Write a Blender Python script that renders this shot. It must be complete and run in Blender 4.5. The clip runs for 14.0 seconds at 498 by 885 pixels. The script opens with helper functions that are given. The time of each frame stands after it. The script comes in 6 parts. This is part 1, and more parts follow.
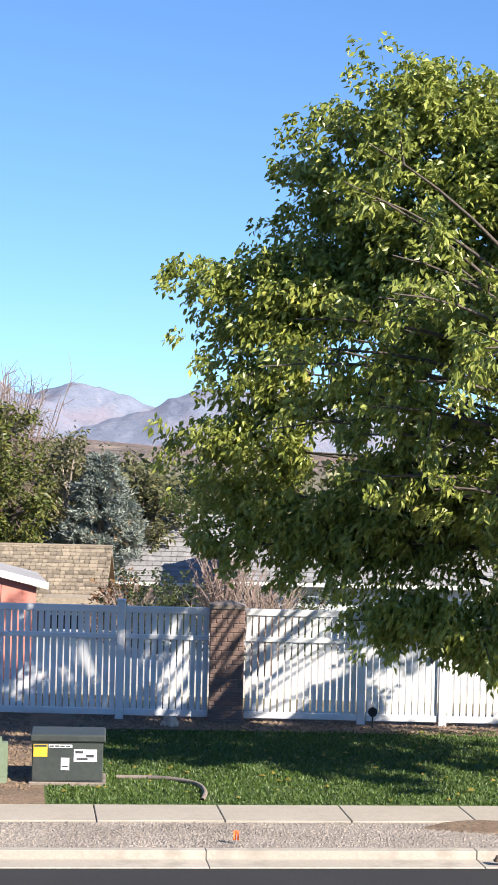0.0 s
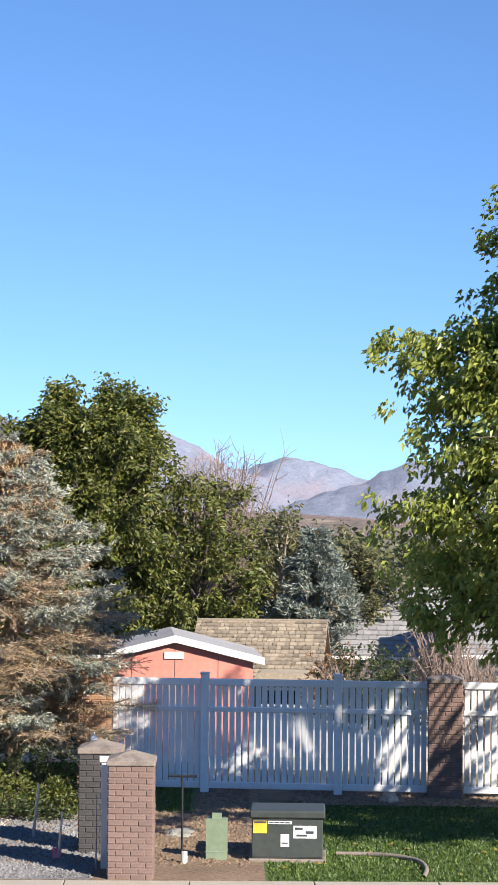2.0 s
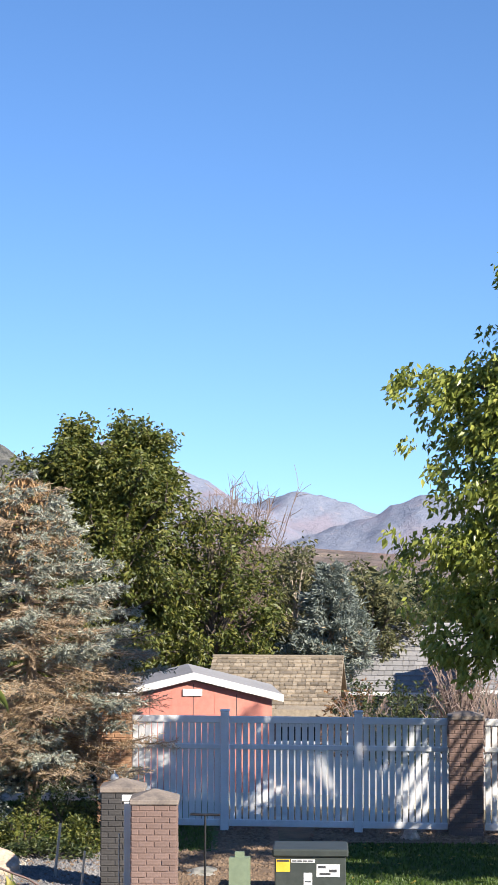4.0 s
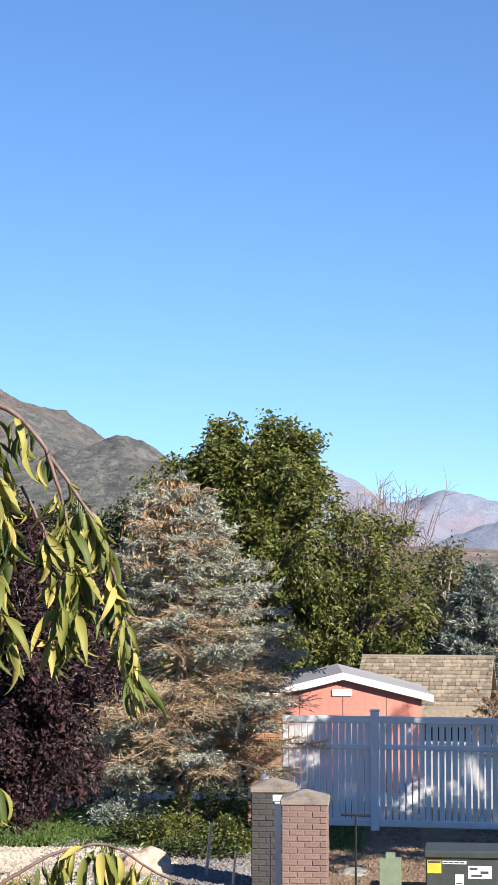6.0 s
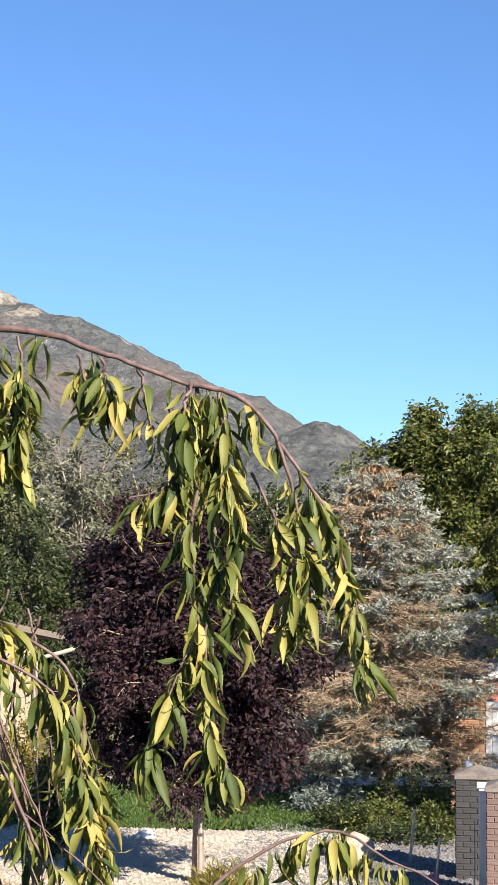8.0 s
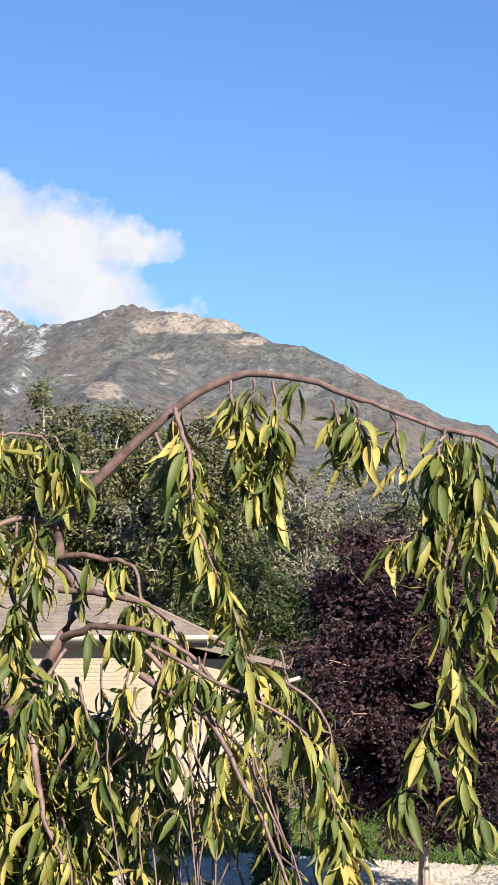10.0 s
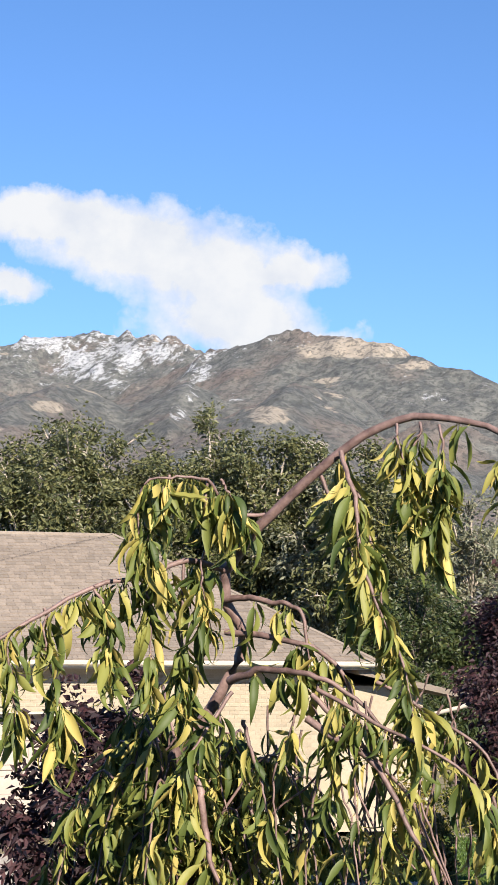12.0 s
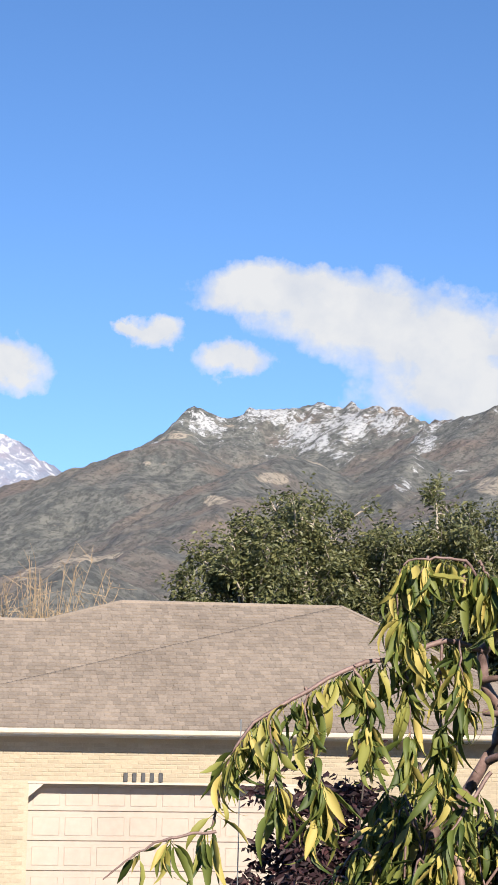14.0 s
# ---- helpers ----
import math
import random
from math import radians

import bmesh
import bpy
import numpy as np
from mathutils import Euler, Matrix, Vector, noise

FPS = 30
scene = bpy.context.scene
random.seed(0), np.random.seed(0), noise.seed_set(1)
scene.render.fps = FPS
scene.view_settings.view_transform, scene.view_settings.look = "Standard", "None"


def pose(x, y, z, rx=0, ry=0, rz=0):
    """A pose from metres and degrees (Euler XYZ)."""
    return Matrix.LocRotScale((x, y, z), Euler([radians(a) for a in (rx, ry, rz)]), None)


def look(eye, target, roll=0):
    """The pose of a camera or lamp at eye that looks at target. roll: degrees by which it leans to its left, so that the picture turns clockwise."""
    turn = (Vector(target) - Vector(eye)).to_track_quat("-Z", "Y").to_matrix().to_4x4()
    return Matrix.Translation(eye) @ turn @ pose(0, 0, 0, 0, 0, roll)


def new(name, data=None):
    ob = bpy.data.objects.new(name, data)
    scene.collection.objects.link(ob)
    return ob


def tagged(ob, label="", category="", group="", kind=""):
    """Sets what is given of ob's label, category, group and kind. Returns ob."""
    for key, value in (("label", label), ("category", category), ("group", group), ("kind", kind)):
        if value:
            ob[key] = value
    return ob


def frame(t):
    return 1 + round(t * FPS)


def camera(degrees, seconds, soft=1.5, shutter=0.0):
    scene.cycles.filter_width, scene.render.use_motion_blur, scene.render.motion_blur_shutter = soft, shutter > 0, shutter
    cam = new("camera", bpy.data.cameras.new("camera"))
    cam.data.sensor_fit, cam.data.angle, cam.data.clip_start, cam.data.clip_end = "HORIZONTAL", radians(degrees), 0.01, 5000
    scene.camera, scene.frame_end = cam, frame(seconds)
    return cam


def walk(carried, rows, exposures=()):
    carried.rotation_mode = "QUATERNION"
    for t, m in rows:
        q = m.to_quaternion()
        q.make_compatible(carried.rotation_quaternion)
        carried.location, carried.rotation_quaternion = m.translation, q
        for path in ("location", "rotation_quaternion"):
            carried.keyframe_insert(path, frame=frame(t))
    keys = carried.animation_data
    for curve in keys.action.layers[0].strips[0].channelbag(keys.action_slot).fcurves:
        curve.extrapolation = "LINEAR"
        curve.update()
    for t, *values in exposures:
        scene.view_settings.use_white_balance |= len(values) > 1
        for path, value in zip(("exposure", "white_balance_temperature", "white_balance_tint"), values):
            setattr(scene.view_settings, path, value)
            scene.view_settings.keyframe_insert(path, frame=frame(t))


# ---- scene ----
cam = camera(14.01, 14.0)

# seconds, eye x y z, yaw to the left, pitch up, roll (degrees)
ROWS = [
    (0, 0.154, 0.038, 4.480, 0.000, 0.032, 1.392),
    (0.5, 0.152, 0.032, 4.483, 2.832, 0.534, 1.083),
    (1, 0.149, 0.028, 4.497, 4.843, 1.106, 0.862),
    (1.5, 0.156, 0.030, 4.491, 5.970, 1.656, 0.722),
    (2, 0.146, 0.041, 4.491, 6.034, 2.011, 0.398),
    (2.2, 0.134, 0.042, 4.496, 5.881, 2.183, 0.260),
    (4.3, -0.009, 0.012, 4.536, 6.545, 3.035, 0.042),
    (4.5, -0.008, 0.012, 4.541, 6.974, 3.060, -0.006),
    (5, -0.014, 0.016, 4.537, 8.062, 3.085, -0.202),
    (5.5, -0.017, 0.016, 4.541, 9.224, 3.065, -0.096),
    (6, -0.018, 0.015, 4.540, 10.467, 2.961, 0.021),
    (6.5, -0.032, 0.013, 4.540, 11.628, 2.802, 0.151),
    (7, -0.050, 0.021, 4.538, 13.002, 2.611, 0.129),
    (7.5, -0.064, 0.020, 4.539, 14.518, 2.496, 0.076),
    (8, -0.071, 0.011, 4.542, 16.075, 2.552, 0.088),
    (8.5, -0.079, -0.002, 4.544, 17.635, 2.859, -0.051),
    (9, -0.086, -0.019, 4.547, 19.082, 3.210, -0.057),
    (9.2, -0.092, -0.023, 4.548, 19.854, 3.351, 0.120),
    (11.3, -0.119, -0.037, 4.599, 25.316, 3.118, 0.827),
    (11.5, -0.119, -0.037, 4.599, 25.777, 3.293, 0.827),
    (12, -0.112, -0.033, 4.600, 27.089, 3.946, 0.917),
    (12.5, -0.142, -0.055, 4.615, 28.617, 4.815, 0.991),
    (13, -0.130, -0.077, 4.612, 30.192, 5.499, 1.090),
    (13.5, -0.117, -0.103, 4.611, 31.893, 5.844, 1.172),
    (14, -0.134, -0.114, 4.613, 33.500, 5.838, 1.299),
]
def eye_pose(x, y, z, yaw, pitch, roll):
    return pose(x, y, z, 0, 0, yaw) @ pose(0, 0, 0, 90 + pitch, 0, 0) @ pose(0, 0, 0, 0, 0, roll)


walk(cam, [(t, eye_pose(*r)) for t, *r in ROWS], [(0.0, 1.12), (3.0, 0.94), (12.0, 0.94), (14.0, 0.80)])


# ---- light ----
TO_SUN = Vector((0.660, -0.550, 0.515)).normalized()
world = bpy.data.worlds.new("sky_world")
scene.world = world
world.use_nodes = True
wn = world.node_tree.nodes
sky = wn.new("ShaderNodeTexSky")
sky.sky_type = "NISHITA"
sky.sun_disc = False
sky.sun_elevation = math.asin(TO_SUN.z)
sky.sun_rotation = math.atan2(TO_SUN.x, TO_SUN.y)
sky.altitude = 1400
sky.air_density, sky.dust_density, sky.ozone_density = 0.75, 0.0, 1.5
above = wn.new("ShaderNodeTexCoord")
lift = wn.new("ShaderNodeMapping")
lift.inputs["Location"].default_value = (0, 0, 0.085)
norm = wn.new("ShaderNodeVectorMath")
norm.operation = "NORMALIZE"
world.node_tree.links.new(above.outputs["Generated"], lift.inputs[0])
world.node_tree.links.new(lift.outputs[0], norm.inputs[0])
world.node_tree.links.new(norm.outputs[0], sky.inputs[0])
clear = wn.new("ShaderNodeHueSaturation")
clear.inputs["Hue"].default_value = 0.504
clear.inputs["Saturation"].default_value, clear.inputs["Value"].default_value = 1.19, 1.80
world.node_tree.links.new(sky.outputs[0], clear.inputs["Color"])
world.node_tree.links.new(clear.outputs[0], wn["Background"].inputs[0])
wn["Background"].inputs[1].default_value = 0.066
sun = new("sun", bpy.data.lights.new("sun", "SUN"))
sun.data.energy, sun.data.angle, sun.data.color = 5.3, radians(0.55), (1.0, 0.91, 0.78)
sun.matrix_world = look(TO_SUN * 60, (0, 0, 0))


# ---- materials ----
def material(name, base, rough=0.8, metal=0.0):
    m = bpy.data.materials.new(name)
    m.use_nodes = True
    b = m.node_tree.nodes["Principled BSDF"]
    b.inputs["Base Color"].default_value = (*base, 1)
    b.inputs["Roughness"].default_value = rough
    b.inputs["Metallic"].default_value = metal
    return m, m.node_tree.nodes, m.node_tree.links, b


def ramp(nodes, links, fac, stops):
    r = nodes.new("ShaderNodeValToRGB")
    e = r.color_ramp.elements
    while len(e) < len(stops):
        e.new(0.5)
    for k, (p, c) in zip(e, stops):
        k.position, k.color = p, (*c, 1)
    links.new(fac, r.inputs[0])
    return r.outputs[0]


def noise_tex(nodes, links, scale, detail=6, rough=0.6, coord="Object", stretch=None):
    tc = nodes.new("ShaderNodeTexCoord")
    n = nodes.new("ShaderNodeTexNoise")
    n.inputs["Scale"].default_value, n.inputs["Detail"].default_value, n.inputs["Roughness"].default_value = scale, detail, rough
    src = tc.outputs[coord]
    if stretch:
        mp = nodes.new("ShaderNodeMapping")
        mp.inputs["Scale"].default_value = stretch
        links.new(src, mp.inputs[0])
        src = mp.outputs[0]
    links.new(src, n.inputs["Vector"])
    return n.outputs["Fac"]


def mix(nodes, links, fac, a, b, kind="MIX"):
    m = nodes.new("ShaderNodeMix")
    m.data_type, m.blend_type = "RGBA", kind
    for sock, v in ((m.inputs[0], fac), (m.inputs[6], a), (m.inputs[7], b)):
        if isinstance(v, (float, int)):
            sock.default_value = v
        elif isinstance(v, tuple):
            sock.default_value = (*v, 1)
        else:
            links.new(v, sock)
    return m.outputs[2]


def bump(nodes, links, b, height, strength=0.4, dist=0.02):
    n = nodes.new("ShaderNodeBump")
    n.inputs["Strength"].default_value, n.inputs["Distance"].default_value = strength, dist
    links.new(height, n.inputs["Height"])
    links.new(n.outputs[0], b.inputs["Normal"])


def surface(name, dark, light, big=0.6, fine=14.0, rough=0.85, strength=0.4, dist=0.02, spread=(0.35, 0.65), metal=0.0, piece=0.0, stain=None):
    """Two scales of variation between a dark and a light colour, with relief; piece: how far single pieces differ."""
    m, n, l, b = material(name, dark, rough, metal)
    f = noise_tex(n, l, fine, 8, 0.65)
    g = noise_tex(n, l, big, 4, 0.55)
    c = ramp(n, l, f, [(spread[0], dark), (spread[1], light)])
    d = ramp(n, l, g, [(0.3, tuple(v * 0.72 for v in dark)), (0.7, light)])
    out = mix(n, l, 0.4, c, d)
    if stain:
        s = noise_tex(n, l, big * 2.3, 5, 0.7)
        out = mix(n, l, ramp(n, l, s, [(0.5, (0, 0, 0)), (0.66, (1, 1, 1))]), out, stain)
    if piece:
        oi = n.new("ShaderNodeObjectInfo")
        ge = n.new("ShaderNodeNewGeometry")
        add = n.new("ShaderNodeMath")
        add.operation = "ADD"
        l.new(oi.outputs["Random"], add.inputs[0])
        l.new(ge.outputs["Random Per Island"], add.inputs[1])
        fr = n.new("ShaderNodeMath")
        fr.operation = "FRACT"
        l.new(add.outputs[0], fr.inputs[0])
        v = ramp(n, l, fr.outputs[0], [(0.0, (1 - piece,) * 3), (1.0, (1 + piece * 0.4,) * 3)])
        out = mix(n, l, 1.0, out, v, "MULTIPLY")
    l.new(out, b.inputs["Base Color"])
    bump(n, l, b, f, strength, dist)
    return m


def foliage(name, stops, through_light=0.35, rough=0.5, patch=0.35):
    """Leaf material: each leaf takes its own colour, patches of the crown differ, and light passes through."""
    m, n, l, b = material(name, stops[0][1], rough)
    ge = n.new("ShaderNodeNewGeometry")
    oi = n.new("ShaderNodeObjectInfo")
    add = n.new("ShaderNodeMath")
    add.operation = "ADD"
    l.new(ge.outputs["Random Per Island"], add.inputs[0])
    l.new(oi.outputs["Random"], add.inputs[1])
    fr = n.new("ShaderNodeMath")
    fr.operation = "FRACT"
    l.new(add.outputs[0], fr.inputs[0])
    g = noise_tex(n, l, 0.7, 3, 0.5)
    m2 = n.new("ShaderNodeMix")
    m2.data_type = "FLOAT"
    m2.inputs[0].default_value = patch
    l.new(fr.outputs[0], m2.inputs[2])
    l.new(g, m2.inputs[3])
    c = ramp(n, l, m2.outputs[0], stops)
    l.new(c, b.inputs["Base Color"])
    tr = n.new("ShaderNodeBsdfTranslucent")
    l.new(c, tr.inputs[0])
    ms = n.new("ShaderNodeMixShader")
    ms.inputs[0].default_value = through_light
    l.new(b.outputs[0], ms.inputs[1])
    l.new(tr.outputs[0], ms.inputs[2])
    l.new(ms.outputs[0], n["Material Output"].inputs[0])
    return m


M = {}
M["asphalt"] = surface("asphalt", (0.013, 0.013, 0.014), (0.024, 0.024, 0.026), 0.5, 60, 0.9, 0.5, 0.006)
M["concrete"] = surface("concrete", (0.35, 0.31, 0.26), (0.46, 0.41, 0.345), 0.8, 30, 0.9, 0.25, 0.004, stain=(0.34, 0.30, 0.25))
M["kerb"] = surface("kerb_concrete", (0.36, 0.32, 0.27), (0.47, 0.42, 0.36), 1.2, 25, 0.9, 0.25, 0.004, stain=(0.32, 0.285, 0.24))
M["gravel"] = surface("pale_gravel", (0.14, 0.12, 0.105), (0.43, 0.375, 0.33), 1.0, 34, 0.95, 1.0, 0.03, (0.36, 0.62))
M["yard_gravel"] = surface("cream_gravel", (0.27, 0.23, 0.18), (0.62, 0.54, 0.44), 0.6, 24, 0.95, 1.0, 0.03, (0.32, 0.6))
M["dark_gravel"] = surface("grey_gravel", (0.07, 0.07, 0.075), (0.34, 0.33, 0.33), 0.7, 26, 0.95, 1.0, 0.03, (0.4, 0.66))
M["soil"] = surface("bark_soil", (0.09, 0.06, 0.04), (0.30, 0.21, 0.14), 0.9, 18, 0.95, 1.0, 0.03)
M["ground"] = surface("dry_ground", (0.10, 0.09, 0.05), (0.24, 0.20, 0.12), 0.08, 2.5, 0.95, 0.5, 0.05)
M["turf"] = surface("turf", (0.035, 0.06, 0.012), (0.09, 0.14, 0.03), 0.5, 9, 0.95, 0.8, 0.03)
M["patio"] = surface("patio_concrete", (0.44, 0.42, 0.39), (0.57, 0.55, 0.51), 0.4, 14, 0.9, 0.2, 0.004)
M["vinyl"] = surface("white_vinyl", (0.73, 0.73, 0.735), (0.81, 0.81, 0.815), 0.9, 5, 0.42, 0.05, 0.002, stain=(0.66, 0.66, 0.66))
M["brick_dark"] = surface("brown_brick", (0.16, 0.107, 0.09), (0.25, 0.168, 0.142), 1.5, 30, 0.9, 0.5, 0.006, piece=0.14)
# the brown brick again, its colour darkened and greyed to stand for shade
M["brick_shade"] = surface("brown_brick_shaded", (0.04, 0.037, 0.038), (0.085, 0.08, 0.078), 1.5, 30, 0.9, 0.5, 0.006, piece=0.14)
M["cap_brown"] = surface("brown_cast_stone", (0.17, 0.14, 0.12), (0.30, 0.25, 0.21), 1.5, 30, 0.9, 0.4, 0.005, stain=(0.13, 0.11, 0.10))
M["brick_tan"] = surface("orange_brick", (0.34, 0.18, 0.105), (0.50, 0.30, 0.18), 1.5, 30, 0.9, 0.4, 0.006, piece=0.2)
M["brick_cream"] = surface("cream_brick", (0.34, 0.28, 0.198), (0.43, 0.36, 0.265), 0.8, 22, 0.9, 0.35, 0.005, piece=0.12)
M["mortar_light"] = surface("cream_mortar", (0.35, 0.29, 0.21), (0.44, 0.37, 0.275), 1.0, 40, 0.95, 0.3, 0.004)
M["cap"] = surface("cast_stone", (0.24, 0.23, 0.20), (0.40, 0.38, 0.34), 1.5, 30, 0.9, 0.4, 0.005, stain=(0.16, 0.16, 0.13))
M["utility"] = surface("utility_green_paint", (0.035, 0.043, 0.04), (0.06, 0.07, 0.063), 1.2, 12, 0.5, 0.08, 0.002)
M["pedestal"] = surface("pale_green_paint", (0.17, 0.22, 0.145), (0.24, 0.30, 0.20), 2, 12, 0.6, 0.1, 0.002)
M["shed_red"] = surface("faded_red_siding", (0.54, 0.19, 0.15), (0.64, 0.26, 0.205), 0.8, 10, 0.75, 0.15, 0.003)
M["white"] = surface("white_paint", (0.68, 0.67, 0.645), (0.75, 0.74, 0.715), 0.8, 8, 0.6, 0.06, 0.002)
M["shake"] = surface("weathered_shake", (0.21, 0.17, 0.125), (0.42, 0.345, 0.255), 0.8, 12, 0.9, 0.5, 0.01, piece=0.45)
M["shingle"] = surface("brown_shingle", (0.20, 0.158, 0.125), (0.30, 0.245, 0.197), 0.6, 20, 0.92, 0.4, 0.006, piece=0.2)
M["roof_grey"] = surface("grey_shingle", (0.24, 0.235, 0.24), (0.36, 0.35, 0.35), 0.5, 16, 0.9, 0.4, 0.008, piece=0.2)
M["siding"] = surface("pale_siding", (0.38, 0.42, 0.44), (0.48, 0.52, 0.54), 0.6, 9, 0.8, 0.1, 0.004)
M["bark"] = surface("grey_bark", (0.05, 0.04, 0.032), (0.15, 0.12, 0.10), 1.5, 16, 0.9, 1.0, 0.02)
M["bark_pale"] = surface("pale_bark", (0.30, 0.25, 0.20), (0.52, 0.44, 0.36), 1.5, 14, 0.9, 0.8, 0.02)
M["bark_cherry"] = surface("cherry_bark", (0.08, 0.045, 0.04), (0.29, 0.19, 0.17), 6, 45, 0.55, 0.6, 0.004)
M["bark_spruce"] = surface("spruce_bark", (0.22, 0.15, 0.10), (0.46, 0.34, 0.24), 2, 16, 0.9, 1.0, 0.02)
M["twig"] = surface("bare_twig", (0.17, 0.125, 0.105), (0.31, 0.235, 0.20), 2, 10, 0.9, 0.3, 0.01)
M["twig_spruce"] = surface("spruce_twig", (0.27, 0.20, 0.145), (0.46, 0.37, 0.28), 2, 10, 0.9, 0.3, 0.01)
M["twig_tan"] = surface("tan_twig", (0.26, 0.18, 0.10), (0.48, 0.36, 0.23), 2, 10, 0.9, 0.3, 0.01)
M["twig_gold"] = surface("golden_grass", (0.36, 0.27, 0.09), (0.58, 0.46, 0.19), 2, 10, 0.9, 0.3, 0.01)
M["iron"] = surface("black_iron", (0.02, 0.02, 0.022), (0.05, 0.05, 0.052), 4, 20, 0.5, 0.2, 0.002, metal=0.6)
M["steel"] = surface("galvanised_steel", (0.35, 0.36, 0.37), (0.5, 0.51, 0.52), 4, 20, 0.45, 0.1, 0.002, metal=0.8)
M["rock"] = surface("tan_rock", (0.38, 0.27, 0.20), (0.62, 0.48, 0.38), 2.5, 10, 0.9, 0.9, 0.03)
M["rock_white"] = surface("white_rock", (0.55, 0.52, 0.46), (0.75, 0.72, 0.66), 3, 10, 0.9, 0.7, 0.02)
M["door_panel"] = surface("cream_door_paint", (0.385, 0.315, 0.262), (0.435, 0.365, 0.308), 0.7, 7, 0.6, 0.05, 0.002)
M["yellow"] = surface("yellow_label", (0.62, 0.42, 0.03), (0.75, 0.52, 0.06), 5, 30, 0.6, 0.05, 0.001)
M["label_white"] = surface("white_label", (0.62, 0.63, 0.64), (0.78, 0.78, 0.78), 6, 40, 0.6, 0.05, 0.001)
M["ink"] = surface("dark_ink", (0.03, 0.03, 0.035), (0.07, 0.07, 0.075), 6, 40, 0.6, 0.05, 0.001)
M["orange"] = surface("orange_paint", (0.75, 0.12, 0.03), (0.85, 0.2, 0.06), 8, 30, 0.7, 0.1, 0.002)
M["pink"] = surface("pink_flag", (0.6, 0.16, 0.24), (0.75, 0.26, 0.34), 8, 30, 0.7, 0.1, 0.002)
M["turquoise"] = surface("turquoise_glaze", (0.01, 0.30, 0.36), (0.05, 0.52, 0.58), 20, 60, 0.25, 0.1, 0.002)
M["dark_glass"] = surface("dark_pane", (0.02, 0.025, 0.03), (0.05, 0.055, 0.06), 1, 6, 0.1, 0.02, 0.001)
M["soffit"] = surface("tan_soffit", (0.42, 0.36, 0.29), (0.52, 0.46, 0.38), 1, 9, 0.7, 0.1, 0.003)
M["leaf_pear"] = foliage("pear_leaf", [(0.1, (0.14, 0.175, 0.034)), (0.5, (0.26, 0.30, 0.06)), (0.8, (0.38, 0.405, 0.095)), (0.97, (0.46, 0.34, 0.11))], 0.32, 0.34)
M["leaf_green"] = foliage("green_leaf", [(0.1, (0.043, 0.062, 0.014)), (0.5, (0.105, 0.127, 0.024)), (0.85, (0.20, 0.19, 0.04)), (0.97, (0.27, 0.19, 0.05))], 0.25)
M["leaf_olive"] = foliage("olive_leaf", [(0.1, (0.06, 0.065, 0.03)), (0.5, (0.13, 0.135, 0.06)), (0.9, (0.23, 0.21, 0.09))], 0.3)
M["leaf_grey"] = foliage("grey_green_leaf", [(0.1, (0.09, 0.10, 0.065)), (0.5, (0.20, 0.205, 0.13)), (0.9, (0.33, 0.32, 0.21))], 0.3)
M["leaf_dark"] = foliage("dark_green_leaf", [(0.1, (0.02, 0.035, 0.012)), (0.5, (0.045, 0.065, 0.02)), (0.9, (0.10, 0.11, 0.03))], 0.25)
M["leaf_willow"] = foliage("willow_leaf", [(0.1, (0.045, 0.055, 0.024)), (0.5, (0.11, 0.118, 0.045)), (0.9, (0.20, 0.19, 0.075))], 0.25)
M["leaf_yellow"] = foliage("golden_leaf", [(0.1, (0.14, 0.13, 0.02)), (0.5, (0.26, 0.22, 0.04)), (0.9, (0.38, 0.27, 0.06))], 0.35)
M["leaf_plum"] = foliage("purple_leaf", [(0.1, (0.014, 0.007, 0.009)), (0.55, (0.038, 0.015, 0.019)), (0.85, (0.075, 0.028, 0.031)), (0.97, (0.17, 0.05, 0.035))], 0.2, 0.65)
M["leaf_rust"] = foliage("rust_leaf", [(0.1, (0.10, 0.05, 0.02)), (0.5, (0.22, 0.11, 0.05)), (0.9, (0.34, 0.2, 0.09))], 0.3)
M["needle_blue"] = foliage("blue_needle", [(0.1, (0.13, 0.145, 0.11)), (0.5, (0.29, 0.31, 0.25)), (0.9, (0.46, 0.48, 0.41))], 0.15, 0.6)
M["needle_dead"] = foliage("dead_needle", [(0.1, (0.20, 0.13, 0.07)), (0.5, (0.37, 0.265, 0.155)), (0.9, (0.52, 0.40, 0.255))], 0.15, 0.7)
M["cone"] = foliage("spruce_cone", [(0.1, (0.28, 0.17, 0.08)), (0.9, (0.48, 0.31, 0.16))], 0.05, 0.7)
M["needle_cedar"] = foliage("cedar_needle", [(0.1, (0.09, 0.115, 0.10)), (0.5, (0.19, 0.225, 0.195)), (0.9, (0.36, 0.39, 0.34))], 0.15, 0.6)
M["grass"] = foliage("grass_blade", [(0.1, (0.035, 0.07, 0.012)), (0.5, (0.075, 0.13, 0.022)), (0.9, (0.14, 0.20, 0.045))], 0.3, 0.5)
M["leaf_cherry"] = foliage("cherry_leaf", [(0.05, (0.045, 0.072, 0.014)), (0.36, (0.12, 0.15, 0.03)), (0.68, (0.29, 0.275, 0.065)), (0.97, (0.50, 0.39, 0.115))], 0.22, 0.6, 0.12)


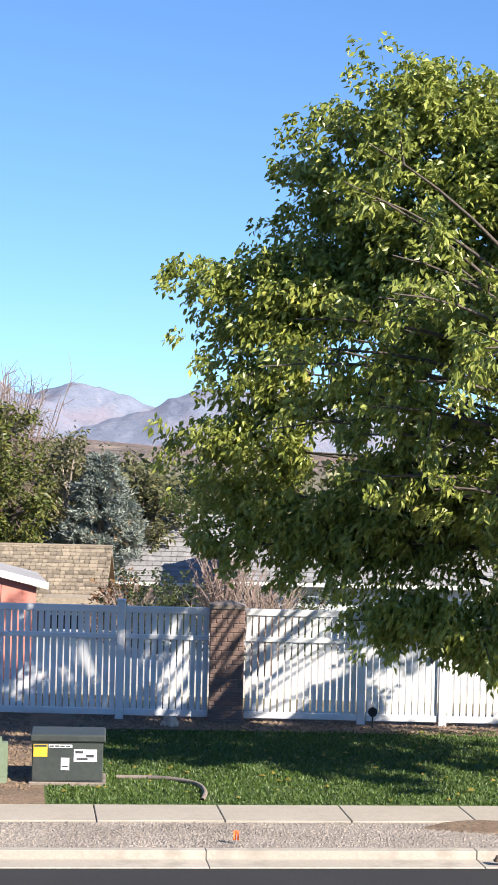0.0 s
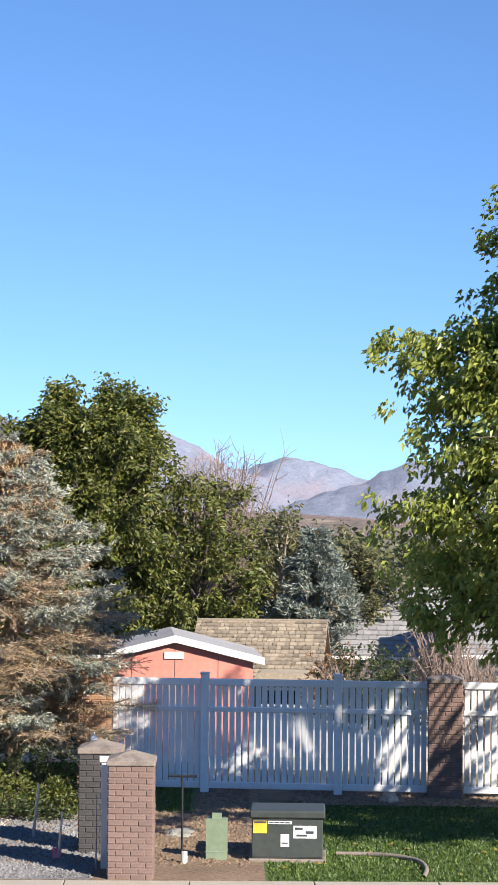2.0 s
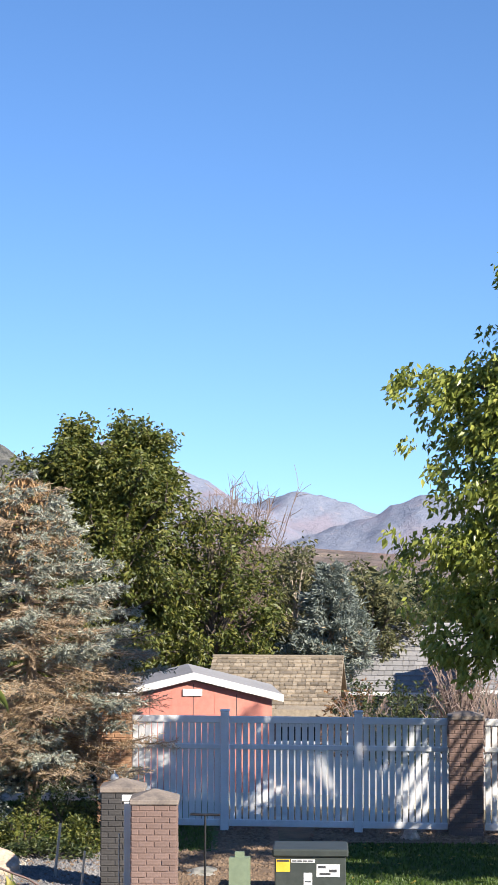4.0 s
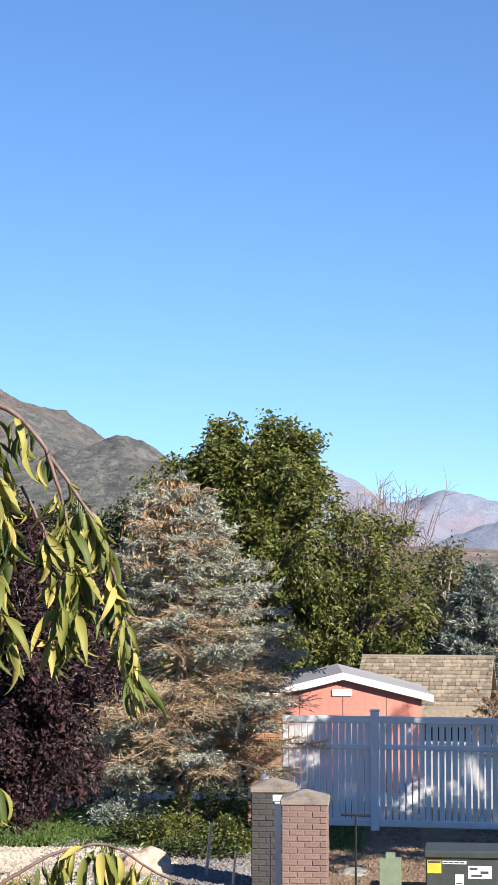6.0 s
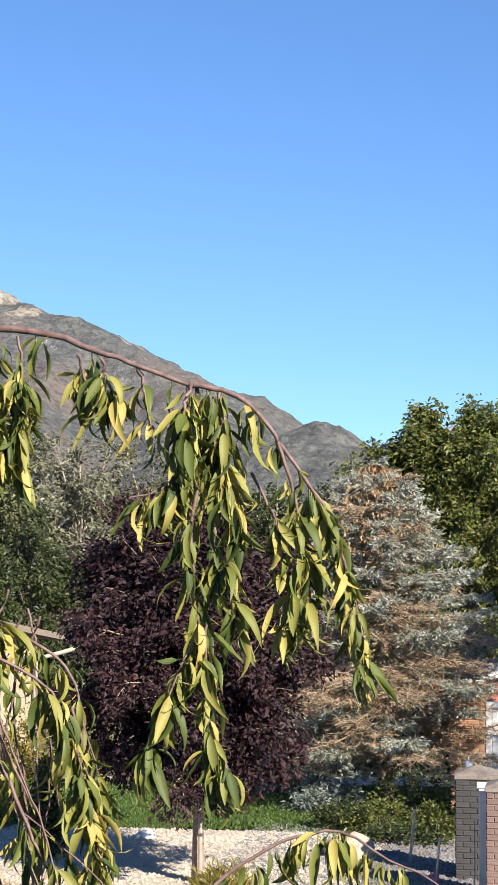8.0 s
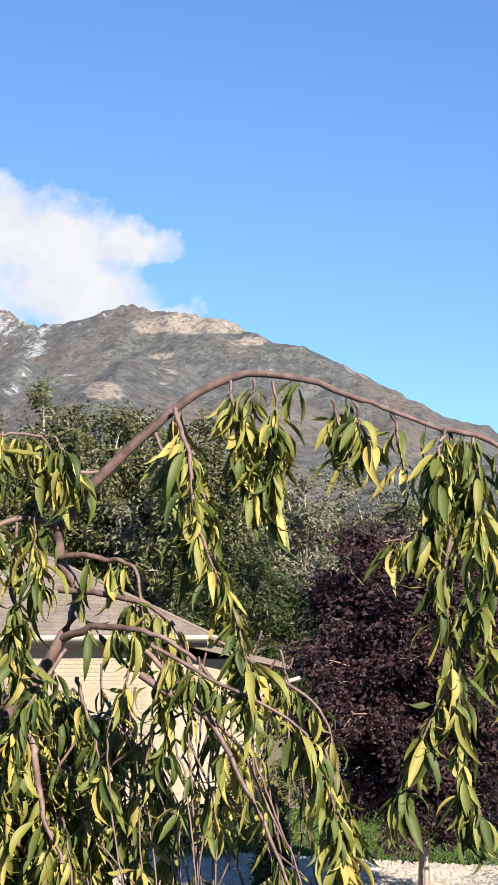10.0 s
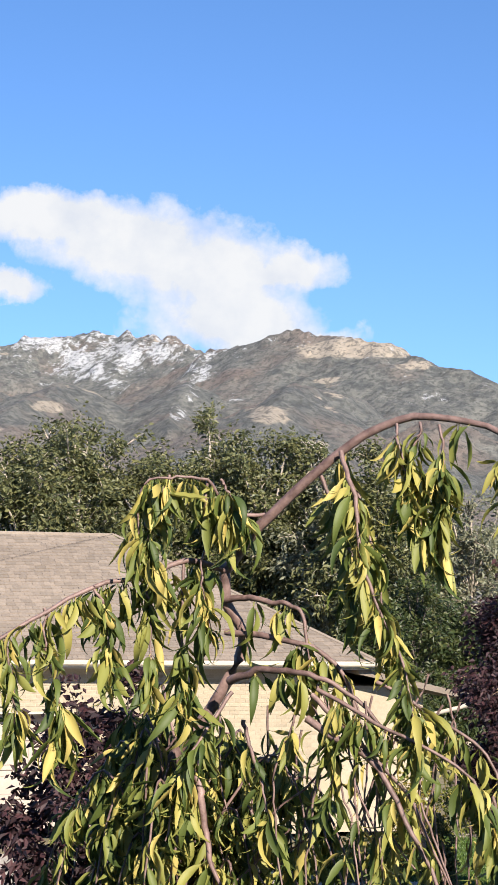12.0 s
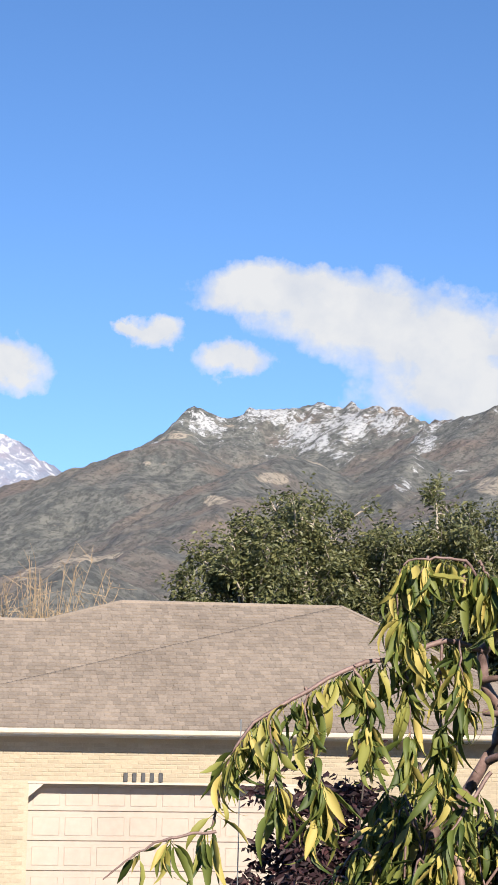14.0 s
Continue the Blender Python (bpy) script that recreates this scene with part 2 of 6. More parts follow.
# ---- building helpers ----
def mesh_np(name, verts, faces, mat, parent=None, label="", smooth=False):
    """One mesh object from arrays: verts (n, 3), faces (m, k)."""
    verts, faces = np.asarray(verts, np.float32), np.asarray(faces, np.int32)
    me = bpy.data.meshes.new(name)
    me.vertices.add(len(verts))
    me.vertices.foreach_set("co", verts.ravel())
    m, k = faces.shape
    me.loops.add(m * k)
    me.loops.foreach_set("vertex_index", faces.ravel())
    me.polygons.add(m)
    me.polygons.foreach_set("loop_start", np.arange(0, m * k, k, dtype=np.int32))
    me.polygons.foreach_set("use_smooth", np.full(m, smooth))
    me.update(calc_edges=True)
    me.validate()
    me.materials.append(mat)
    ob = new(name, me)
    if parent:
        ob.parent = parent
    return tagged(ob, label)


def part(name, bm, mat, parent=None, label="", smooth=False):
    me = bpy.data.meshes.new(name)
    bm.to_mesh(me)
    bm.free()
    for p in me.polygons:
        p.use_smooth = smooth
    me.materials.append(mat)
    ob = new(name, me)
    if parent:
        ob.parent = parent
    return tagged(ob, label)


def thing(name, at, label, category, group="", kind="", turn=0.0):
    e = new(name)
    e.matrix_basis = pose(*at, 0, 0, turn)
    e.empty_display_size = 0.1
    return tagged(e, label, category, group, kind)


def box(bm, x0, y0, z0, x1, y1, z1, bevel=0.0, m=None):
    g = bmesh.ops.create_cube(bm, size=1)["verts"]
    t = Matrix.Translation(((x0 + x1) / 2, (y0 + y1) / 2, (z0 + z1) / 2)) @ Matrix.Diagonal((x1 - x0, y1 - y0, z1 - z0, 1))
    bmesh.ops.transform(bm, matrix=(m @ t) if m else t, verts=g)
    if bevel:
        edges = list({e for v in g for e in v.link_edges})
        bmesh.ops.bevel(bm, geom=edges, offset=bevel, segments=1, affect="EDGES")
    return g


def boxed(*a, **k):
    bm = bmesh.new()
    box(bm, *a, **k)
    return bm


def rod(bm, a, b, r0, r1=None, sides=8):
    a, b = Vector(a), Vector(b)
    r1 = r0 if r1 is None else r1
    g = bmesh.ops.create_cone(bm, cap_ends=True, segments=sides, radius1=r0, radius2=max(r1, 1e-4), depth=(b - a).length)["verts"]
    q = (b - a).to_track_quat("Z", "Y").to_matrix().to_4x4()
    bmesh.ops.transform(bm, matrix=Matrix.Translation((a + b) / 2) @ q, verts=g)
    return g


def unit(v):
    return v / np.maximum(np.linalg.norm(v, axis=-1, keepdims=True), 1e-9)


def tubes(lines, sides=5):
    """Verts and quads of tapered tubes; lines: list of (points (n, 3), radii (n))."""
    V, F, o = [], [], 0
    ang = np.linspace(0, 2 * np.pi, sides, endpoint=False)
    for pts, rad in lines:
        pts, rad = np.asarray(pts, float), np.asarray(rad, float)
        tan = unit(np.gradient(pts, axis=0))
        ref = np.where(np.abs(tan[:, 2:3]) > 0.9, [[1.0, 0, 0]], [[0, 0, 1.0]])
        a = unit(np.cross(tan, ref))
        b = np.cross(tan, a)
        ring = pts[:, None] + rad[:, None, None] * (np.cos(ang)[None, :, None] * a[:, None] + np.sin(ang)[None, :, None] * b[:, None])
        V.append(ring.reshape(-1, 3))
        n = len(pts)
        i, j = np.meshgrid(np.arange(n - 1), np.arange(sides), indexing="ij")
        q = np.stack([i * sides + j, i * sides + (j + 1) % sides, (i + 1) * sides + (j + 1) % sides, (i + 1) * sides + j], -1).reshape(-1, 4)
        F.append(q + o)
        o += n * sides
    return np.concatenate(V), np.concatenate(F)


def curve3(p0, p1, p2, n=7):
    t = np.linspace(0, 1, n)[:, None]
    return (1 - t) ** 2 * p0 + 2 * t * (1 - t) * p1 + t * t * p2


def smooth_line(points, n=24):
    """A smooth line through a few points."""
    p = np.asarray(points, float)
    p = np.vstack([2 * p[0] - p[1], p, 2 * p[-1] - p[-2]])
    out = []
    seg = len(p) - 3
    per = max(3, n // seg)
    for i in range(seg):
        t = np.linspace(0, 1, per, endpoint=i == seg - 1)[:, None]
        a, b, c, d = p[i : i + 4]
        out.append(0.5 * (2 * b + (c - a) * t + (2 * a - 5 * b + 4 * c - d) * t**2 + (3 * b - a - 3 * c + d) * t**3))
    return np.concatenate(out)


def leaf_quads(base, axis, side, length, width, fold=0.25, droop=0.15):
    """Folded pointed leaves, two triangles each way from the midrib. All arguments are arrays of one row a leaf."""
    nrm = np.cross(axis, side)
    L, W = length[:, None], width[:, None]
    mid = base + axis * L * 0.45
    left = mid + side * W * 0.5 + nrm * W * fold
    right = mid - side * W * 0.5 + nrm * W * fold
    tip = base + axis * L - np.array([0, 0, 1.0]) * L * droop
    v = np.stack([base, left, tip, right], 1).reshape(-1, 3)
    n = len(base)
    k = np.arange(n)[:, None] * 4
    f = np.concatenate([k + [[0, 2, 1]], k + [[0, 3, 2]]], 0)
    return v, f


def leaves_at(rng, centers, radius, per, size, aspect=0.5, droop=0.5, outward=None):
    """Loose bunches of leaves round the centers."""
    n = len(centers) * per
    c = np.repeat(centers, per, 0) + unit(rng.normal(size=(n, 3))) * radius * rng.random((n, 1)) ** 0.5
    axis = rng.normal(size=(n, 3)) * [1, 1, 0.6]
    axis[:, 2] -= droop
    if outward is not None:
        axis += np.repeat(outward, per, 0) * 0.7
    axis = unit(axis)
    side = unit(np.cross(axis, rng.normal(size=(n, 3))))
    L = size * rng.uniform(0.6, 1.25, n)
    return leaf_quads(c, axis, side, L, L * aspect)


def grow(rng, base, fork, center, radii, limbs, subs, tips=3, extra=(), rough=0.22, lean=0.35, trunk_r=0.14, low=-0.75, lumps=4, start=0.3, twig=(0.12, 0.26), spray=(2.4, 0.35, 20)):
    """Wood and leaf points of a broad tree. extra: ends of limbs that stand out of the crown."""
    base, fork, center, radii = (np.array(v, float) for v in (base, fork, center, radii))
    wood, ends, outs = [], [], []
    wood.append((curve3(base, (base + fork) / 2 + rng.normal(size=3) * 0.05, fork, 6), np.linspace(trunk_r * 1.25, trunk_r * 0.8, 6)))
    leader = fork + (center + [0, 0, radii[2] * 0.7] - fork)
    line = curve3(fork, (fork + leader) / 2 + rng.normal(size=3) * 0.15, leader, 8)
    wood.append((line, np.linspace(trunk_r * 0.8, trunk_r * 0.12, 8)))
    targets = []
    for i in range(limbs):
        zz = low + (1 - low) * (i + 0.5) / limbs
        a = i * 2.39996 + rng.uniform(-0.4, 0.4)
        d = np.array([math.cos(a) * math.sqrt(max(0, 1 - zz * zz)), math.sin(a) * math.sqrt(max(0, 1 - zz * zz)), zz])
        targets.append(center + d * radii * rng.uniform(1 - rough * 1.6, 1 + rough * 0.5))
    targets += [np.array(e, float) for e in extra]
    for k, tg in enumerate(targets):
        up = np.clip((tg[2] - fork[2]) / max(leader[2] - fork[2], 0.1), 0, 1)
        s = fork + (leader - fork) * np.clip(up * 0.55 + rng.uniform(-0.1, 0.1), 0, 0.8)
        h = np.linalg.norm(tg - s)
        ctrl = s + (tg - s) * 0.5 + np.array([0, 0, lean * h * (0.5 if k < limbs else 0.25)])
        line = curve3(s, ctrl, tg, 9)
        wood.append((line, np.linspace(trunk_r * (0.34 if k < limbs else 0.2), trunk_r * 0.05, 9)))
        out = unit(tg - center)
        for _ in range(subs if k < limbs else int(subs * spray[0])):
            t = rng.uniform(start, 1.0)
            p = line[min(8, int(t * 8))]
            d = unit(unit(rng.normal(size=3)) + out * 0.7 + [0, 0, 0.25])
            ln = rng.uniform(*twig) * radii.mean()
            q = p + d * ln
            sub = curve3(p, (p + q) / 2 + [0, 0, 0.1 * ln], q, 4)
            wood.append((sub, np.linspace(trunk_r * 0.10, trunk_r * 0.03, 4)))
            for u in np.linspace(0.35, 1.0, tips):
                ends.append(p + (q - p) * u)
                outs.append(d)
        if k >= limbs:
            for u in np.repeat(np.linspace(spray[1], 1.02, spray[2]), lumps):
                ends.append(s * (1 - u) ** 2 + 2 * u * (1 - u) * ctrl + u * u * tg + rng.normal(size=3) * 0.05 * radii.mean())
                outs.append(out)
    return wood, np.array(ends), np.array(outs)


def broad_tree(name, label, seed, base, fork, center, radii, limbs, subs, per, leaf, mat, bark="bark", bunch=0.3, category="tree", aspect=0.5, droop=0.5, group="", pull=0.93, **kw):
    rng = np.random.default_rng(seed)
    base = np.array(base, float)
    mid = np.array(center, float)
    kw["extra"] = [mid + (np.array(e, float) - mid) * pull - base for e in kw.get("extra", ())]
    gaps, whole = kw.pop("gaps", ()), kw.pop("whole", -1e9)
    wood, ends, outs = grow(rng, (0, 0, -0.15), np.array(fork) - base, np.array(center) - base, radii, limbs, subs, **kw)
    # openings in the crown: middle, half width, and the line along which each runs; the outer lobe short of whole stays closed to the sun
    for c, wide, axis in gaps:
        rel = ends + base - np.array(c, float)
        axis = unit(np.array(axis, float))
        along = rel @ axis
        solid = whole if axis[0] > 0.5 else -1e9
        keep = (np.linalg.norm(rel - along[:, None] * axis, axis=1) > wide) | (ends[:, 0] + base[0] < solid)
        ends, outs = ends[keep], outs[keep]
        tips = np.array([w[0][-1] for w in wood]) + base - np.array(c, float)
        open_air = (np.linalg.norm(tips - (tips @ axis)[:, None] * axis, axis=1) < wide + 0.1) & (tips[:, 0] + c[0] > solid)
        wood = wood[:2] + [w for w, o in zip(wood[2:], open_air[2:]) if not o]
    t = thing(name, tuple(base), label, category, group)
    v, f = tubes(wood[:2], 8)
    mesh_np("trunk", v, f, M[bark], t, smooth=True)
    v, f = tubes(wood[1:], 4)
    mesh_np("limb_wood", v, f, M[bark], t, smooth=True)
    v, f = leaves_at(rng, ends, bunch, per, leaf, aspect, droop, outs)
    mesh_np("crown", v, f, M[mat], t)
    return t


def bush(name, label, seed, at, radii, bunches, per, leaf, mat, aspect=0.5, droop=0.0, bunch=0.12, category="shrub", stems=12, stem_mat="bark", group=""):
    rng = np.random.default_rng(seed)
    t = thing(name, at, label, category, group)
    r = np.array(radii, float)
    d = unit(rng.normal(size=(bunches, 3)))
    d[:, 2] = np.abs(d[:, 2])
    lump = 0.78 + 0.3 * rng.random((bunches, 1)) ** 2
    c = d * r * lump * (0.45 + 0.55 * rng.random((bunches, 1)) ** 0.4) * [1, 1, 1] + [0, 0, 0.05]
    lines = []
    for k in range(stems):
        e = c[rng.integers(len(c))]
        lines.append((curve3(np.array([rng.normal() * 0.08 * r[0], rng.normal() * 0.08 * r[1], -0.06]), e * [0.4, 0.4, 0.6], e, 5), np.linspace(0.025, 0.006, 5)))
    v, f = tubes(lines, 4)
    mesh_np("stem_wood", v, f, M[stem_mat], t)
    v, f = leaves_at(rng, c, bunch, per, leaf, aspect, droop, d)
    mesh_np("foliage", v, f, M[mat], t)
    return t


def bare_bush(name, label, seed, at, height, spread, stems, mat, category="shrub", twigs=6, at_far=0.0):
    rng = np.random.default_rng(seed)
    t = thing(name, at, label, category)
    lines = []
    for k in range(stems):
        e = np.array([rng.normal() * spread, rng.normal() * spread, height * rng.uniform(0.6, 1.0)])
        s = np.array([rng.normal() * spread * 0.2, rng.normal() * spread * 0.2, -0.06])
        ln = curve3(s, s + (e - s) * [0.3, 0.3, 0.6], e, 7)
        lines.append((ln, np.linspace(0.022, 0.008, 7) * (1 + at_far)))
        for _ in range(twigs):
            u = rng.uniform(1.8, 5.99)
            p = ln[int(u)] + (ln[int(u) + 1] - ln[int(u)]) * (u % 1)
            q = p + unit(rng.normal(size=3) + [0, 0, 1.2]) * rng.uniform(0.15, 0.4) * height * 0.26
            lines.append((curve3(p, (p + q) / 2 + rng.normal(size=3) * 0.04, q, 4), np.linspace(0.009, 0.004, 4) * (1 + at_far)))
    v, f = tubes(lines, 3)
    mesh_np("stem_wood", v, f, M[mat], t)
    return t


# ---- setting: ground, street ----
def around(az, d, z=0.0):
    """A place by bearing (degrees to the left of +y) and distance from the viewpoint."""
    a = radians(az)
    return (-d * math.sin(a), d * math.cos(a), z)


def hash2(i, j, seed):
    h = np.sin(i * 127.1 + j * 311.7 + seed * 74.7) * 43758.5453
    return h - np.floor(h)


def value_noise(x, y, seed=0):
    i, j = np.floor(x), np.floor(y)
    u, v = x - i, y - j
    u, v = u * u * (3 - 2 * u), v * v * (3 - 2 * v)
    a, b, c, d = hash2(i, j, seed), hash2(i + 1, j, seed), hash2(i, j + 1, seed), hash2(i + 1, j + 1, seed)
    return a + (b - a) * u + (c - a) * v + (a - b - c + d) * u * v


def fbm(x, y, octaves=5, seed=0, gain=0.5, ridged=False):
    out, amp, tot = 0, 1.0, 0.0
    for k in range(octaves):
        n = value_noise(x, y, seed + k * 13)
        out = out + amp * ((1 - np.abs(2 * n - 1)) if ridged else n)
        tot += amp
        amp *= gain
        x, y = x * 2.03 + 3.1, y * 2.03 + 1.7
    return out / tot


def grid_faces(n, m):
    i, j = np.meshgrid(np.arange(n - 1), np.arange(m - 1), indexing="ij")
    return np.stack([i * m + j, (i + 1) * m + j, (i + 1) * m + j + 1, i * m + j + 1], -1).reshape(-1, 4)


def land(x, y):
    """Height of the land: level round the street, falling away behind the fence, far plain below."""
    t = np.clip((y - 42) / 16, 0, 1)
    return -0.2 - 2.5 * t * t * (3 - 2 * t) * np.clip((x + 26) / 10, 0, 1) - 6.0 * np.clip((np.hypot(x, y) - 110) / 500, 0, 1)


rad_steps = np.concatenate([np.linspace(0, 70, 36), np.geomspace(75, 4700, 40)])
turns = np.linspace(0, 2 * np.pi, 121)
RR, TT = np.meshgrid(rad_steps, turns, indexing="ij")
gx, gy = RR * np.cos(TT), RR * np.sin(TT)
ground = mesh_np("ground", np.stack([gx, gy, land(gx, gy)], -1).reshape(-1, 3), grid_faces(*RR.shape), M["ground"], smooth=True)
tagged(ground, "dry earth ground running out to the horizon", "ground", kind="structure")

STREET = Matrix.Translation((0, 25.1, 0)) @ pose(0, 0, 0, 0, 0, 6.5)


def slab(name, s0, n0, s1, n1, z0, z1, mat, label, cat, bevel=0.0, m=STREET):
    ob = part(name, boxed(s0, n0, z0, s1, n1, z1, bevel=bevel), mat)
    ob.matrix_basis = m
    return tagged(ob, label, cat, kind="structure")


slab("road", -70, -12.2, 70, -3.13, -0.3, -0.12, M["asphalt"], "dark smooth asphalt street", "road")
strip = slab("gravel_strip", -60, -2.55, 60, -1.08, -0.3, -0.01, M["gravel"], "pale gravel strip between kerb and pavement", "gravel")
slab("verge", -60, -40, 60, -12.25, -0.3, -0.02, M["turf"], "near side lawn verge", "lawn")
kerb = tagged(new("kerb"), "pale concrete kerb and gutter along the street", "kerb", kind="structure")
kerb.matrix_basis = STREET
pavement = tagged(new("pavement"), "pale concrete pavement slabs with joints", "pavement", kind="structure")
pavement.matrix_basis = STREET
lawn = slab("lawn", -2.25, 0.02, 14, 6.4, -0.3, 0.0, M["turf"], "shaded green lawn in front of the fence", "lawn")
slab("planting_bed", -6.5, 0.02, -2.25, 9.2, -0.3, 0.012, M["soil"], "brown bark soil bed by the fence", "soil")
slab("fence_bed", -2.25, 6.4, 16, 8.9, -0.3, 0.016, M["soil"], "brown bare soil along the fence foot", "soil", m=Matrix.Translation((0, 25.1, 0)) @ pose(0, 0, 0, 0, 0, 2.0))
slab("gravel_bed", -9.2, 0.02, -4.4, 6.6, -0.3, 0.02, M["dark_gravel"], "grey gravel bed under the spruce", "gravel")
yard = slab("gravel_yard", -23, 0.02, -5.9, 5.6, -0.3, 0.026, M["yard_gravel"], "sunlit cream gravel front yard", "gravel")
back_lawn = slab("side_lawn", -13.6, 5.6, -3.2, 11.4, -0.3, 0.02, M["turf"], "green side lawn with tree shade", "lawn")
slab("garden_path", -12.5, 11.4, -3.2, 12.6, -0.3, 0.03, M["yard_gravel"], "pale gravel garden path", "path")
slab("patio", -4.6, 37.3, 14, 47.5, -0.3, 0.03, M["patio"], "pale concrete yard behind the fence", "patio", m=pose(0, 0, 0))
slab("driveway", -25, -1.0, -17, 5.2, -0.3, 0.03, M["concrete"], "pale concrete driveway to the garage", "driveway", m=STREET @ pose(0, 0, 0.004))

# unseen wall, added to keep sky light from behind off the cherry
wall_behind = part("wall_behind", boxed(-9, -0.75, -0.3, 9, -0.5, 6.4), M["siding"])
tagged(wall_behind, "unseen plain pale wall added behind the viewpoint to block sky", "wall", kind="structure")


# ---- far land: mountains ----
def ridge_height(x, y, crest, slope, power=1.0):
    """Height of the flanks of one crest; crest: rows of bearing, elevation and distance."""
    pts = []
    for az, el, r in crest:
        px, py, _ = around(az, r)
        pts.append((px, py, r * math.tan(radians(el)) + 4.5))
    best = np.full(x.shape, -1e9)
    for (ax, ay, az_), (bx, by, bz) in zip(pts, pts[1:]):
        dx, dy = bx - ax, by - ay
        t = np.clip(((x - ax) * dx + (y - ay) * dy) / (dx * dx + dy * dy), 0, 1)
        dist = np.hypot(x - ax - t * dx, y - ay - t * dy)
        best = np.maximum(best, az_ + t * (bz - az_) - slope * dist**power * 120 ** (1 - power))
    return best


CRESTS, FAR_CRESTS = [], []


def crest(slope, points, far=False):
    (FAR_CRESTS if far else CRESTS).append((points, slope))


# granite peaks
crest(0.62, [(42.0, 3.0, 3000), (38.0, 4.7, 3050), (36.1, 5.6, 3080), (35.0, 6.4, 3100), (34.2, 6.5, 3100), (33.1, 7.0, 3120), (32.1, 7.05, 3120),
             (30.65, 7.12, 3100), (30.0, 7.0, 3050), (28.7, 6.4, 2950), (28.0, 6.1, 2900)])
# dark ridge below the peaks
crest(0.5, [(43.0, 3.3, 2500), (40.5, 4.1, 2450), (38.8, 4.7, 2400), (37.3, 5.2, 2400), (36.1, 5.6, 2420), (35.0, 5.5, 2500)])
# rounded summit and its long shoulder
crest(0.5, [(28.2, 6.15, 2600), (27.1, 6.45, 2550), (25.8, 6.85, 2500), (24.5, 6.8, 2450), (23.2, 6.75, 2400), (22.3, 6.42, 2350), (20.9, 5.85, 2300),
            (19.4, 5.1, 2200), (17.8, 3.75, 2100), (16.8, 2.5, 2000), (15.8, 1.4, 1900), (13.5, -0.3, 1850)])
# spurs running towards the viewer
crest(0.5, [(28.7, 5.9, 2700), (29.0, 5.0, 2200), (29.5, 4.0, 1850), (30.1, 2.5, 1500), (30.8, 1.2, 1250)])
crest(0.42, [(32.4, 5.2, 2300), (33.0, 4.7, 2000), (34.3, 3.8, 1700), (36.2, 2.6, 1450), (38.3, 1.6, 1250)])
crest(0.42, [(25.8, 5.5, 2050), (26.2, 5.1, 1800), (27.0, 4.5, 1600), (26.4, 3.3, 1350), (25.8, 1.9, 1150)])
crest(0.42, [(22.5, 4.9, 1900), (22.0, 3.9, 1650), (21.6, 2.6, 1350)])
crest(0.42, [(18.6, 3.7, 1800), (18.4, 2.7, 1500), (18.2, 1.4, 1200)])
# small knoll
crest(0.5, [(17.2, 2.8, 1520), (16.3, 2.95, 1510), (15.5, 3.08, 1500), (14.7, 3.1, 1500), (14.1, 2.85, 1500), (13.1, 2.3, 1510), (12.0, 1.6, 1520), (10.2, 0.2, 1540), (9.0, -0.8, 1560)])
# low red foothill
FOOTHILL = [([(11.0, 0.0, 1100), (5.5, 0.05, 1100), (4.1, -0.05, 1100), (2.8, -0.2, 1100), (1.0, -0.3, 1100), (-8.0, -0.3, 1100)], 0.06)]
# distant ranges
crest(0.7, [(46.0, 5.0, 4000), (42.6, 5.5, 4000), (41.0, 5.95, 4000), (40.3, 5.6, 4000), (38.8, 4.7, 4000), (37.4, 3.9, 4000)], True)
crest(0.42, [(16.0, 1.2, 4300), (12.0, 2.6, 4300), (10.4, 2.9, 4300), (8.5, 1.9, 4300), (7.0, 1.35, 4300), (6.0, 1.42, 4300), (5.0, 1.58, 4300), (4.3, 1.36, 4300), (3.5, 0.7, 4250)], True)
crest(0.42, [(4.4, 0.3, 4000), (3.45, 0.8, 4000), (2.5, 1.08, 4000), (1.2, 1.35, 4000), (-1.5, 1.6, 4000), (-5.0, 1.0, 4000), (-9.0, 0.7, 4000)], True)


